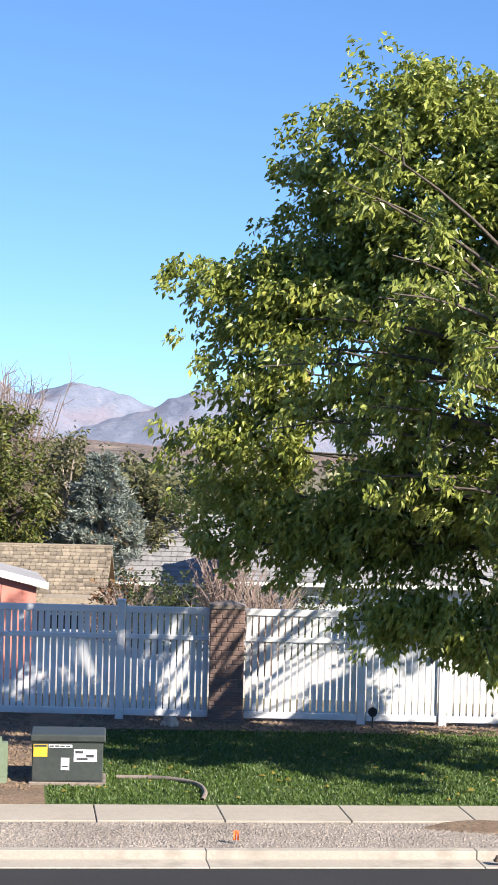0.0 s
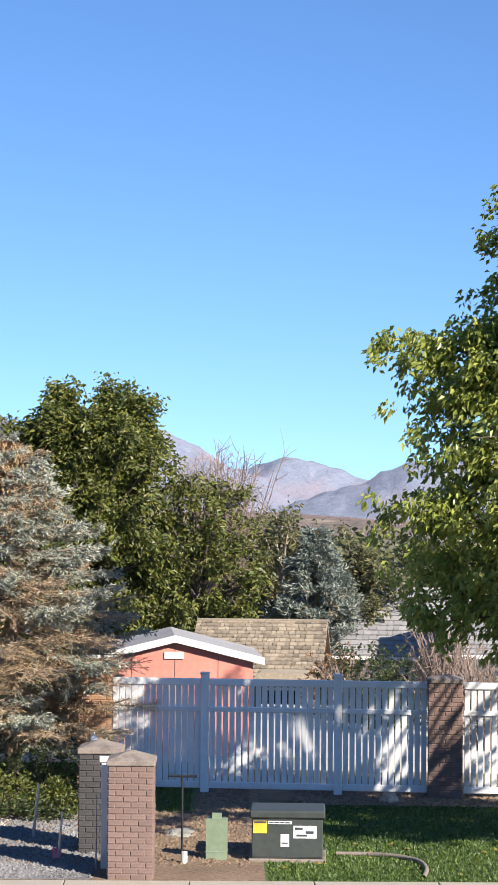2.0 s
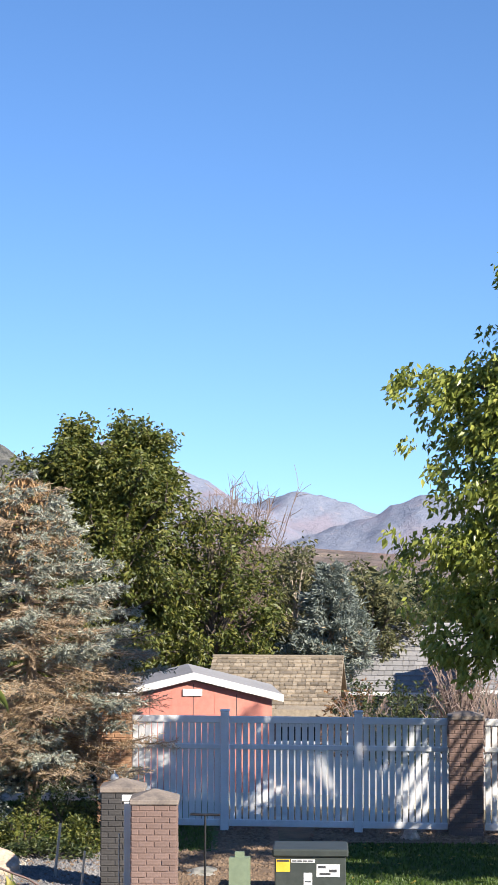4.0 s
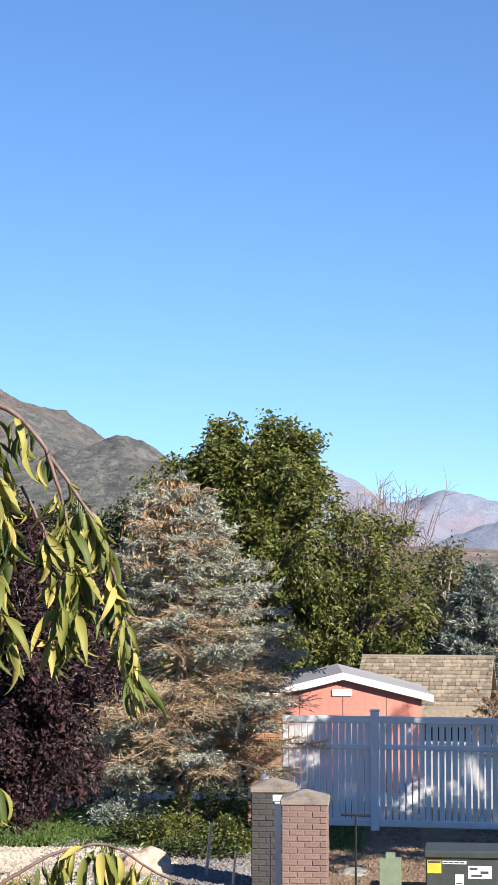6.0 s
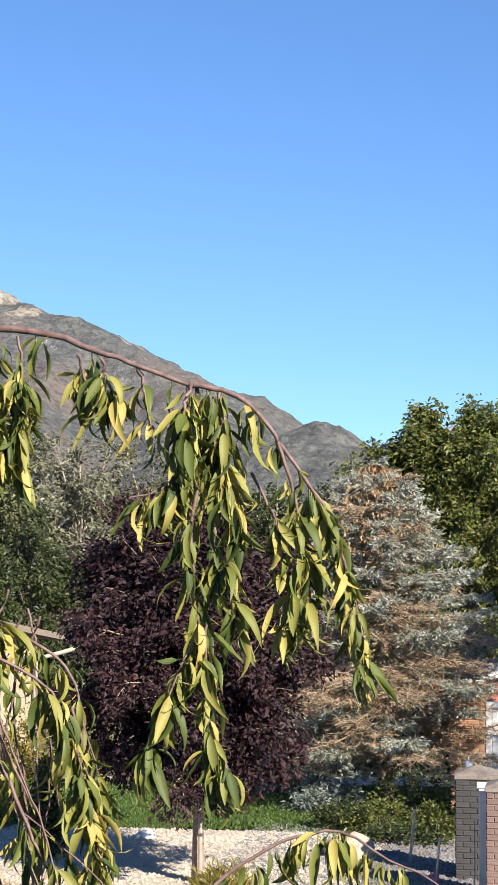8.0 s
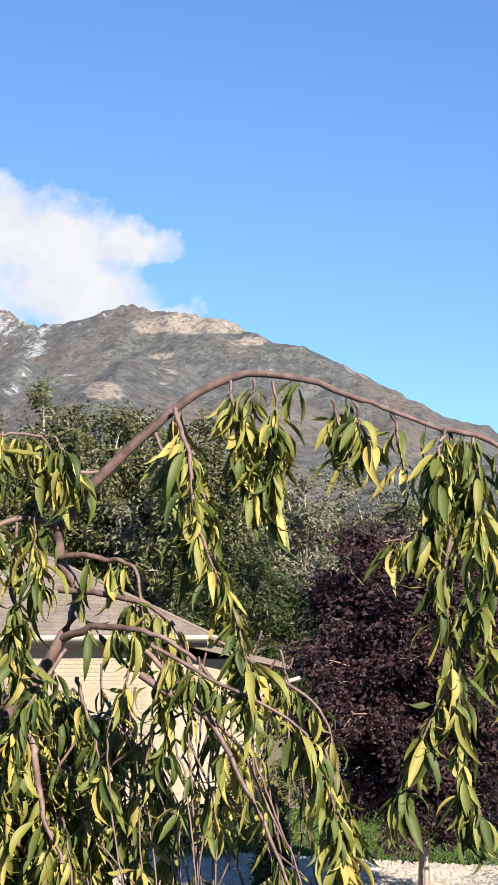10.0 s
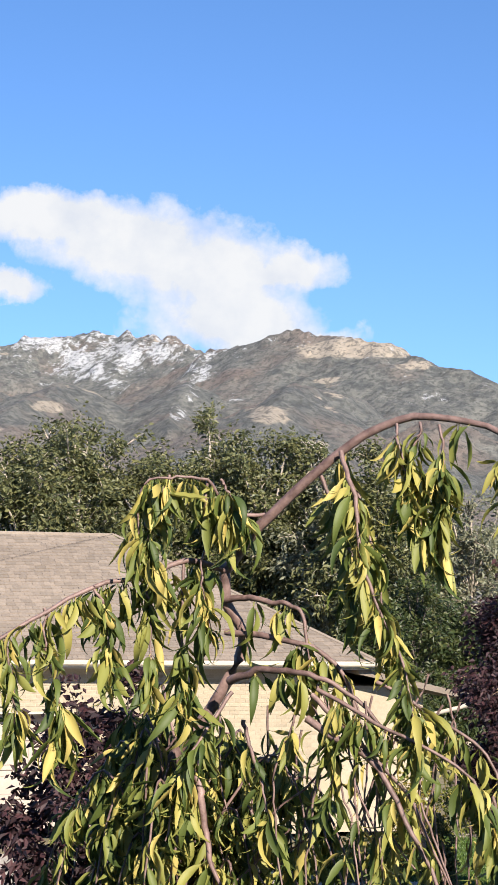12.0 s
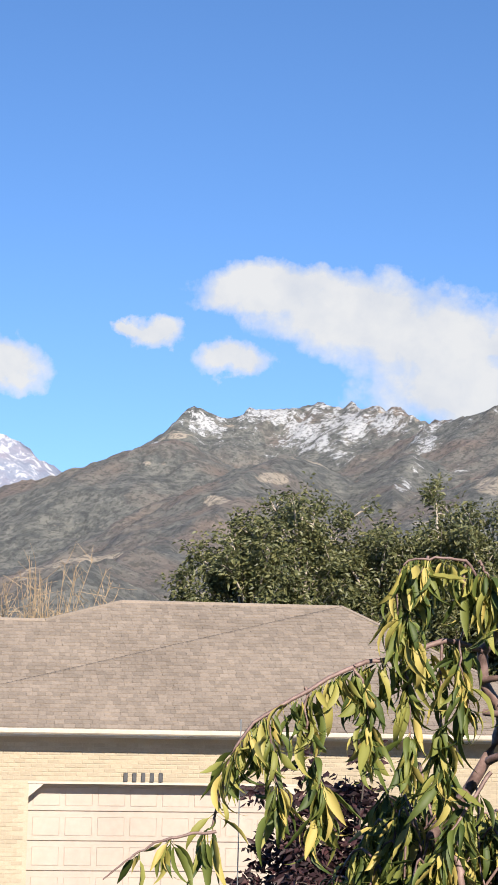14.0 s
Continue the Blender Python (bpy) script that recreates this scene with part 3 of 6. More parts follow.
def mountain_material(name, scrub, scrub2, clearing, rock, rock_low, rock_high, warm, rock_cut=0.52, grain=0.7):
    m, n, l, b = material(name, scrub, 0.95)
    f = noise_tex(n, l, 0.055, 9, 0.72)
    g = noise_tex(n, l, 0.006, 6, 0.6)
    base = mix(n, l, ramp(n, l, f, [(0.4, (0, 0, 0)), (0.6, (1, 1, 1))]), scrub, scrub2)
    base = mix(n, l, ramp(n, l, g, [(0.49, (0, 0, 0)), (0.62, (0.75,) * 3)]), base, warm)
    h = noise_tex(n, l, 0.009, 7, 0.6, stretch=(1, 1, 2.2))
    base = mix(n, l, ramp(n, l, h, [(0.62, (0, 0, 0)), (0.645, (0.8,) * 3)]), base, clearing)
    tc = n.new("ShaderNodeTexCoord")
    sep = n.new("ShaderNodeSeparateXYZ")
    l.new(tc.outputs["Object"], sep.inputs[0])
    mr = n.new("ShaderNodeMapRange")
    mr.inputs[1].default_value, mr.inputs[2].default_value = rock_low, rock_high
    l.new(sep.outputs[2], mr.inputs[0])
    r1 = noise_tex(n, l, 0.045, 9, 0.8, stretch=(1, 1, 0.55))
    ad = n.new("ShaderNodeMath")
    ad.operation = "MULTIPLY_ADD"
    ad.inputs[1].default_value = 0.2
    l.new(mr.outputs[0], ad.inputs[0])
    l.new(r1, ad.inputs[2])
    zone = n.new("ShaderNodeMath")
    zone.operation = "MULTIPLY_ADD"
    zone.inputs[1].default_value = 0.22
    l.new(noise_tex(n, l, 0.0045, 3, 0.5), zone.inputs[0])
    l.new(ad.outputs[0], zone.inputs[2])
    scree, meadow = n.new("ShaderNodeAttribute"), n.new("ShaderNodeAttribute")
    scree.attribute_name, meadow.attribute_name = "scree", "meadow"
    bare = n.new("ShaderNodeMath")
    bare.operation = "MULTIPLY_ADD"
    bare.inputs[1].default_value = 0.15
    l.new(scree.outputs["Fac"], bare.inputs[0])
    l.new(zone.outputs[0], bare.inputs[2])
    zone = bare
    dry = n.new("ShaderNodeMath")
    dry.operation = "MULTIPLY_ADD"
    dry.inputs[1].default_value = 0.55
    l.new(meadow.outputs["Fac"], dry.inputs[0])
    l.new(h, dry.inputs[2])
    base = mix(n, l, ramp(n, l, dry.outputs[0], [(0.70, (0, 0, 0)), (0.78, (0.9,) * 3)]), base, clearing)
    base = mix(n, l, ramp(n, l, zone.outputs[0], [(rock_cut + 0.06, (0, 0, 0)), (rock_cut + 0.09, (1, 1, 1))]), base, rock)
    dots = noise_tex(n, l, 0.16, 4, 0.7)
    base = mix(n, l, ramp(n, l, dots, [(0.5, (0, 0, 0)), (0.57, (grain,) * 3)]), base, tuple(v * 0.6 for v in scrub))
    l.new(base, b.inputs["Base Color"])
    bump(n, l, b, f, 0.3 + grain, 12.0)
    return m


M["mountain"] = mountain_material("mountain_scrub", (0.088, 0.094, 0.094), (0.20, 0.198, 0.178), (0.43, 0.365, 0.29), (0.50, 0.505, 0.515), 130, 390, (0.22, 0.168, 0.14), 0.768, grain=0.6)
M["foothill"] = mountain_material("red_foothill_scrub", (0.15, 0.125, 0.10), (0.27, 0.20, 0.165), (0.38, 0.30, 0.23), (0.42, 0.40, 0.38), 500, 900, (0.31, 0.185, 0.145), 1.2, grain=0.4)
# the blue in these base colours is distance haze, not rock
M["far_range"] = mountain_material("far_range_rock_hazed", (0.19, 0.22, 0.30), (0.235, 0.26, 0.33), (0.31, 0.30, 0.345), (0.55, 0.55, 0.58), 60, 260, (0.28, 0.245, 0.295), 0.77, grain=0.25)


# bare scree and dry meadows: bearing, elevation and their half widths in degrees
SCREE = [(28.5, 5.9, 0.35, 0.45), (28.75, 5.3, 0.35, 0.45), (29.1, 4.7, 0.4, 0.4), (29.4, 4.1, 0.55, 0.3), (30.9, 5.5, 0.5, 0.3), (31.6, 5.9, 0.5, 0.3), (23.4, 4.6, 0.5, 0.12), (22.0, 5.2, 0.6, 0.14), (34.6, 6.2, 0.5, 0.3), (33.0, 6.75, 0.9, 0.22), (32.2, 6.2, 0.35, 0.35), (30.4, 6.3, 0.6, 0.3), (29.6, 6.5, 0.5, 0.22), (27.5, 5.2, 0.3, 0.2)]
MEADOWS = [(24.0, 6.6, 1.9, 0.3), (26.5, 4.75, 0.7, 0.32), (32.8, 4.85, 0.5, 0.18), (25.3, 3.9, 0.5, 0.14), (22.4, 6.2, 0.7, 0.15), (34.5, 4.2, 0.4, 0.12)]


def terrain(name, crests, az0, az1, r0, r1, na, nr, mat, label, floor, rough):
    A, R = np.meshgrid(np.radians(np.linspace(az0, az1, na)), np.geomspace(r0, r1, nr), indexing="ij")
    x, y = -R * np.sin(A), R * np.cos(A)
    wx = x + 60 * (fbm(x / 260, y / 260, 4, 3) - 0.5)
    wy = y + 60 * (fbm(x / 260, y / 260, 4, 9) - 0.5)
    z = np.full(x.shape, floor - 40.0)
    for crest, slope in crests:
        z = np.maximum(z, ridge_height(wx, wy, crest, slope))
    rise = np.clip((z - floor) / 60, 0, 1)
    z = z + rise * rough * (62 * (fbm(x / 230, y / 230, 6, 5, 0.52, True) - 0.62) + 10 * (fbm(x / 36, y / 36, 4, 21, 0.6) - 0.5))
    high = np.clip((z - 270) / 110, 0, 1)
    z = z + high * rough * 26 * (fbm(x / 48, y / 48, 5, 31, 0.6, True) - 0.6)
    ob = mesh_np(name, np.stack([x, y, z], -1).reshape(-1, 3), grid_faces(*x.shape), mat, smooth=True)
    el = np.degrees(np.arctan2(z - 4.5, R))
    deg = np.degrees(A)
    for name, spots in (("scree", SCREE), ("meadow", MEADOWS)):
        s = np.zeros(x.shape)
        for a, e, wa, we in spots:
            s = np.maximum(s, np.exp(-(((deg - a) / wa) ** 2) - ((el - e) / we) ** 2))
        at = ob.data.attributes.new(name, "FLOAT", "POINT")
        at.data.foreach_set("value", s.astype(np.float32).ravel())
    return tagged(ob, label, "mountain", kind="structure")


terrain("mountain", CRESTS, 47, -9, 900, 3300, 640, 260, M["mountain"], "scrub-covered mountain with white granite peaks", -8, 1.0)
terrain("foothill", FOOTHILL, 11, -9, 700, 1500, 200, 90, M["foothill"], "low reddish scrub foothill on the plain", -8, 0.12)
terrain("far_range", FAR_CRESTS, 48, -10, 3500, 4450, 420, 50, M["far_range"], "snow-dusted mountain range with blue haze in its colour", -8, 1.0)


# ---- clouds ----
def cloud(name, az, el, dist, width, height, blobs, label, seed):
    """A far thin bank of cloud, thinning out to nothing at its edge. blobs: centre and radii in the bank's own unit square."""
    m, n, l, b = material(name + "_vapour", (0.92, 0.93, 0.95), 1.0)
    tc = n.new("ShaderNodeTexCoord")
    billow = n.new("ShaderNodeTexNoise")
    billow.inputs["Scale"].default_value, billow.inputs["Detail"].default_value, billow.inputs["Roughness"].default_value = 0.011, 7, 0.6
    l.new(tc.outputs["Object"], billow.inputs["Vector"])
    warp = n.new("ShaderNodeVectorMath")
    warp.operation = "MULTIPLY_ADD"
    warp.inputs[1].default_value = (110, 110, 0)
    l.new(billow.outputs["Color"], warp.inputs[0])
    l.new(tc.outputs["Object"], warp.inputs[2])
    best = None
    for cx, cy, rx, ry in blobs:
        mp = n.new("ShaderNodeMapping")
        mp.inputs["Location"].default_value = (-(cx + 55) / rx, -(cy + 55) / ry, 0)
        mp.inputs["Scale"].default_value = (1 / rx, 1 / ry, 0)
        l.new(warp.outputs[0], mp.inputs[0])
        ln = n.new("ShaderNodeVectorMath")
        ln.operation = "LENGTH"
        l.new(mp.outputs[0], ln.inputs[0])
        if best is None:
            best = ln.outputs["Value"]
        else:
            mn = n.new("ShaderNodeMath")
            mn.operation = "SMOOTH_MIN"
            mn.inputs[2].default_value = 0.35
            l.new(best, mn.inputs[0])
            l.new(ln.outputs["Value"], mn.inputs[1])
            best = mn.outputs[0]
    nz = n.new("ShaderNodeTexNoise")
    nz.inputs["Scale"].default_value, nz.inputs["Detail"].default_value, nz.inputs["Roughness"].default_value = 0.0075, 9, 0.58
    of = n.new("ShaderNodeMapping")
    of.inputs["Location"].default_value = (seed * 531, seed * 77, 0)
    l.new(tc.outputs["Object"], of.inputs[0])
    l.new(of.outputs[0], nz.inputs["Vector"])
    ma = n.new("ShaderNodeMath")
    ma.operation = "MULTIPLY_ADD"
    ma.inputs[1].default_value = 1.5
    l.new(nz.outputs["Fac"], ma.inputs[0])
    sub = n.new("ShaderNodeMath")
    sub.operation = "SUBTRACT"
    sub.inputs[0].default_value = 0.42
    l.new(best, sub.inputs[1])
    l.new(sub.outputs[0], ma.inputs[2])
    a = ramp(n, l, ma.outputs[0], [(0.0, (0, 0, 0)), (0.22, (0.5,) * 3), (0.58, (0.97,) * 3)])
    em = n.new("ShaderNodeEmission")
    tone = ramp(n, l, nz.outputs["Fac"], [(0.3, (0.80, 0.84, 0.92)), (0.6, (0.97, 0.975, 0.985))])
    l.new(tone, em.inputs[0])
    em.inputs[1].default_value = 0.5
    tr = n.new("ShaderNodeBsdfTransparent")
    ms = n.new("ShaderNodeMixShader")
    l.new(a, ms.inputs[0])
    l.new(tr.outputs[0], ms.inputs[1])
    l.new(em.outputs[0], ms.inputs[2])
    l.new(ms.outputs[0], n["Material Output"].inputs[0])
    xs, ys = np.meshgrid(np.linspace(-width / 2, width / 2, 25), np.linspace(-height / 2, height / 2, 13), indexing="ij")
    bulge = -((xs / width * 2) ** 2) * 90
    ob = mesh_np(name, np.stack([xs, ys, bulge], -1).reshape(-1, 3), grid_faces(25, 13), m, smooth=True)
    c = Vector(around(az, dist, 4.5 + dist * math.tan(radians(el))))
    ob.matrix_basis = Matrix.Translation(c) @ (Vector((0, 0, 4.5)) - c).to_track_quat("Z", "Y").to_matrix().to_4x4()
    return tagged(ob, label, "cloud", kind="structure")


cloud("cloud", 29.9, 8.62, 4000, 1300, 520,
      [(-211, 108, 175, 56), (-33, 62, 205, 82), (110, 10, 175, 90), (255, 14, 110, 48), (165, -85, 180, 85), (310, -125, 120, 34), (-287, -24, 80, 38)],
      "white cloud bank resting on the peaks", 1)
cloud("small_cloud", 40.9, 7.9, 4200, 420, 260, [(0, 0, 120, 62), (-80, -20, 90, 60)], "small white cloud in blue sky", 3)
cloud("small_cloud", 36.4, 8.9, 4200, 300, 180, [(10, 0, 62, 34), (-38, 6, 40, 18)], "small wispy white cloud in blue sky", 5)


# ---- fence and its pillars ----
def stretcher_mesh(name, w, h, d, mat):
    bm = boxed(-w / 2, -d / 2, 0, w / 2, d / 2, h, bevel=0.006)
    me = bpy.data.meshes.new(name)
    bm.to_mesh(me)
    bm.free()
    me.materials.append(mat)
    return me


def brick_pillar(label, x, y, w, height, brick_mat, cap_z=0.16, flat=False, course=0.073, turn=0.0, cap_mat="cap_brown", rim=0.02):
    t = thing("brick_pillar", (x, y, 0), label, "pillar", turn=turn)
    part("core", boxed(-w / 2 + 0.005, -w / 2 + 0.005, -0.05, w / 2 - 0.005, w / 2 - 0.005, height), brick_mat, t, "tinted mortar core")
    rng = np.random.default_rng(int(abs(x) * 100) + 5)
    per = 3
    bw = w / per
    full, half = stretcher_mesh("brick", bw - 0.011, course - 0.011, 0.05, brick_mat), stretcher_mesh("brick", bw / 2 - 0.011, course - 0.011, 0.05, brick_mat)
    n = int(height / course)
    for k in range(n):
        for side in range(4):
            if side == 2:
                continue
            m = pose(0, 0, 0, 0, 0, 90 * side)
            cells = [(-w / 2 + bw * (i + 0.5), full) for i in range(per)] if k % 2 else [(-w / 2 + bw * 0.25, half)] + [(-w / 2 + bw * (i + 1), full) for i in range(per - 1)] + [(w / 2 - bw * 0.25, half)]
            for cx, me in cells:
                ob = new("brick", me)
                ob.parent = t
                ob.matrix_basis = m @ pose(cx, -w / 2 + 0.02 + rng.uniform(-0.003, 0.003), k * course + 0.005)
    bm = bmesh.new()
    box(bm, -w / 2 - rim, -w / 2 - rim, n * course, w / 2 + rim, w / 2 + rim, n * course + 0.07, bevel=0.012)
    if not flat:
        g = bmesh.ops.create_cone(bm, cap_ends=True, segments=4, radius1=(w / 2 + rim - 0.005) * 1.414, radius2=0.03, depth=cap_z - 0.07)["verts"]
        bmesh.ops.transform(bm, matrix=Matrix.Translation((0, 0, n * course + 0.068 + (cap_z - 0.07) / 2)) @ pose(0, 0, 0, 0, 0, 45), verts=g)
    part("cap", bm, M[cap_mat], t, "weathered cast-stone cap")
    return t


FY = 32.6
brick_pillar("dark brown brick pillar in the white fence", -0.12, FY, 0.54, 1.86, M["brick_dark"], 0.13)
brick_pillar("sunlit orange brick pillar beside the spruce", -5.78, FY + 0.25, 0.56, 1.95, M["brick_tan"], 0.13)
brick_pillar("brown brick entrance pillar with stone cap", -3.92, 24.98, 0.56, 1.40, M["brick_dark"], 0.17, turn=6.5)
brick_pillar("brown brick entrance pillar with shade in its colour and dark cap", -4.62, 26.75, 0.56, 1.34, M["brick_shade"], 0.17, turn=6.5)
t = thing("notice_board", (-4.33, 25.42, 0), "narrow white board post between the brick pillars", "post", turn=6.5)
part("board", boxed(-0.05, -0.02, 0, 0.05, 0.02, 1.34, bevel=0.004), M["white"], t)
part("cap", boxed(-0.08, -0.035, 1.34, 0.12, 0.035, 1.42, bevel=0.01), M["white"], t)

picket_mesh = stretcher_mesh("picket", 0.082, 1.56, 0.022, M["vinyl"])
narrow_mesh = stretcher_mesh("picket", 0.092, 1.56, 0.022, M["vinyl"])


def vinyl_post(x, label="white vinyl fence post with flat cap", high=1.9):
    t = thing("fence_post", (x, FY, 0), label, "post", "posts of the white fence")
    part("post", boxed(-0.065, -0.065, -0.1, 0.065, 0.065, high, bevel=0.008), M["vinyl"], t)
    part("cap", boxed(-0.078, -0.078, high, 0.078, 0.078, high + 0.035, bevel=0.014), M["vinyl"], t)


def vinyl_panel(x0, x1, name="picket_fence", label="white vinyl picket fence panel with narrow gaps", solid=False, y=FY):
    t = thing(name, (x0, y, 0), label, "gate" if name == "gate" else "fence", "" if name == "gate" else "panels of the white fence")
    w = x1 - x0
    part("top_rail", boxed(0, -0.03, 1.72, w, 0.03, 1.83, bevel=0.008), M["vinyl"], t)
    part("middle_rail", boxed(0, -0.034, 1.30, w, 0.03, 1.38, bevel=0.008), M["vinyl"], t)
    part("bottom_rail", boxed(0, -0.03, 0.075, w, 0.03, 0.18, bevel=0.008), M["vinyl"], t)
    n = max(2, round(w / 0.104))
    for k in range(n):
        ob = new("picket", narrow_mesh if solid else picket_mesh)
        ob.parent = t
        ob.matrix_basis = pose(w * (k + 0.5) / n, 0.008, 0.17)
    return t


for px in (-3.98, -1.83, 2.05, 3.36, 5.6):
    vinyl_post(px)
vinyl_panel(-5.49, -4.05, solid=True)
vinyl_panel(-3.91, -1.9)
vinyl_panel(-1.76, -0.41)
vinyl_panel(0.17, 1.98)
g = vinyl_panel(2.13, 3.28, "gate", "closed white vinyl garden gate with black latch", solid=True)
part("latch", boxed(1.02, -0.06, 1.02, 1.07, -0.02, 1.16, bevel=0.008), M["iron"], g, "black gate latch")
vinyl_panel(3.43, 5.53)
vinyl_panel(5.67, 7.8)

# ---- things by the pavement ----
t = thing("transformer_box", (-2.12, 26.62, 0), "dark green metal utility transformer box with labels", "utility box", turn=4)
part("pad", boxed(-0.5, -0.4, -0.05, 0.5, 0.4, 0.045, bevel=0.012), M["cap_brown"], t, "concrete pad")
part("body", boxed(-0.46, -0.36, 0.045, 0.46, 0.36, 0.56, bevel=0.012), M["utility"], t)
bm = boxed(-0.49, -0.39, 0.56, 0.49, 0.38, 0.66, bevel=0.02)
part("lid", bm, M["utility"], t, "overhanging dark green lid")
part("door_seam", boxed(-0.445, -0.366, 0.07, 0.445, -0.361, 0.075), M["ink"], t)
lab = part("hazard_label", boxed(-0.44, -0.367, 0.37, -0.26, -0.3615, 0.53), M["yellow"], t, "yellow hazard label with unreadable lines")
part("print_bar", boxed(-0.43, -0.3705, 0.50, -0.27, -0.3675, 0.525), M["ink"], lab)
lab = part("notice_label", boxed(-0.245, -0.367, 0.49, 0.06, -0.3615, 0.53), M["label_white"], t, "white strip label")
for k in range(4):
    part("print_bar", boxed(-0.235 + k * 0.07, -0.3705, 0.502, -0.178 + k * 0.07, -0.3675, 0.518), M["ink"], lab)
lab = part("plate_label", boxed(-0.085, -0.367, 0.20, 0.025, -0.3615, 0.36), M["label_white"], t, "small white label")
part("print_bar", boxed(-0.07, -0.3705, 0.24, 0.01, -0.3675, 0.255), M["ink"], lab)
lab = part("warning_label", boxed(0.08, -0.367, 0.31, 0.38, -0.3615, 0.47), M["label_white"], t, "white warning label with dark marks")
for k, (a, b, c, d) in enumerate(((0.10, 0.42, 0.2, 0.45), (0.24, 0.37, 0.34, 0.405), (0.12, 0.335, 0.26, 0.36))):
    part("print_bar", boxed(a, -0.3705, b, c, -0.3675, d), M["ink"], lab)

t = thing("utility_pedestal", (-3.02, 26.35, 0), "pale green plastic utility pedestal with rounded top", "utility box")
bm = boxed(-0.13, -0.1, -0.05, 0.13, 0.1, 0.6)
top = [e for e in bm.edges if all(v.co.z > 0.5 for v in e.verts)]
bmesh.ops.bevel(bm, geom=top, offset=0.07, segments=4, affect="EDGES")
part("shell", bm, M["pedestal"], t, smooth=False)
part("seam", boxed(-0.135, -0.104, 0.1, 0.135, 0.104, 0.12, bevel=0.003), M["pedestal"], t)

t = thing("tee_post", (-3.42, 25.95, 0), "thin dark metal tee-shaped post with white foot", "post")
bm = bmesh.new()
rod(bm, (0, 0, -0.05), (0, 0, 1.12), 0.014)
part("rod", bm, M["iron"], t)
bm = bmesh.new()
rod(bm, (-0.19, 0, 1.12), (0.19, 0, 1.12), 0.016)
part("crossbar", bm, M["iron"], t)
bm = bmesh.new()
rod(bm, (0.03, 0, -0.05), (0.03, 0, 0.16), 0.04)
part("foot_pipe", bm, M["white"], t, "white plastic pipe stub")


def stake(x, y, high, mat, label, lean=0.04, r=0.016):
    t = thing("marker_stake", (x, y, 0), label, "stake")
    bm = bmesh.new()
    rod(bm, (0, 0, -0.05), (lean, 0, high), r, r * 0.9, 6)
    part("stick", bm, mat, t)
    return t


t = stake(-5.05, 26.0, 0.62, M["steel"], "grey stake with a pink marker flag", 0.06)
bm = boxed(-0.07, -0.004, 0.02, 0.05, 0.004, 0.16)
bmesh.ops.subdivide_edges(bm, edges=bm.edges[:], cuts=3)
for v in bm.verts:
    v.co.y += 0.02 * math.sin(v.co.x * 60)
part("flag", bm, M["pink"], t, "crumpled pink flag")
stake(-5.1, 28.4, 0.6, M["white"], "short white garden stake", 0.0, 0.02)
stake(-5.72, 27.6, 0.75, M["steel"], "grey wooden tree stake leaning", 0.08, 0.022)
stake(-4.42, 25.3, 0.95, M["steel"], "thin grey marker stake beside the pillar", 0.0, 0.012)
t = thing("paint_flag", (0.12, 22.75, -0.02), "small orange marker flag on the gravel strip", "flag")
bm = bmesh.new()
rod(bm, (0, 0, -0.05), (0, 0, 0.12), 0.006)
part("stick", bm, M["steel"], t)
bm = boxed(-0.035, -0.004, 0.05, 0.03, 0.004, 0.16)
bmesh.ops.subdivide_edges(bm, edges=bm.edges[:], cuts=2)
for v in bm.verts:
    v.co.y += 0.015 * math.sin(v.co.z * 50)
part("flag", bm, M["orange"], t)
t = thing("garden_lantern", (-5.42, 30.6, 0), "white garden lamp post with ball finial", "lamp")
part("post", boxed(-0.05, -0.05, -0.05, 0.05, 0.05, 0.86, bevel=0.008), M["white"], t)
bm = boxed(-0.1, -0.1, 0.86, 0.1, 0.1, 0.98, bevel=0.015)
part("collar", bm, M["white"], t)
bm = bmesh.new()
bmesh.ops.create_icosphere(bm, subdivisions=2, radius=0.065, matrix=Matrix.Translation((0, 0, 1.04)))
rod(bm, (0, 0, 1.08), (0, 0, 1.16), 0.02, 0.006)
part("finial", bm, M["white"], t, smooth=True)
t = thing("hose_reel", (2.22, 32.2, 0), "round black hose guide on a short stake", "hose guide")
bm = bmesh.new()
rod(bm, (0, -0.03, 0.27), (0, 0.03, 0.27), 0.075, 0.075, 20)
part("disc", bm, M["iron"], t)
bm = bmesh.new()
rod(bm, (0, 0, -0.05), (0, 0, 0.25), 0.014)
part("stake", bm, M["iron"], t)


def boulder(name, label, at, size, mat, seed, category="rock"):
    bm = bmesh.new()
    bmesh.ops.create_icosphere(bm, subdivisions=3, radius=1)
    for v in bm.verts:
        n = noise.noise(v.co * 1.3 + Vector((seed, 0, 0))) * 0.45 + noise.noise(v.co * 4 + Vector((0, seed, 0))) * 0.1
        v.co = Vector((v.co.x * size[0], v.co.y * size[1], max(v.co.z, -0.35) * size[2])) * (1 + n)
    ob = part(name, bm, mat)
    ob.matrix_basis = pose(at[0], at[1], at[2] + size[2] * 0.22)
    return tagged(ob, label, category)


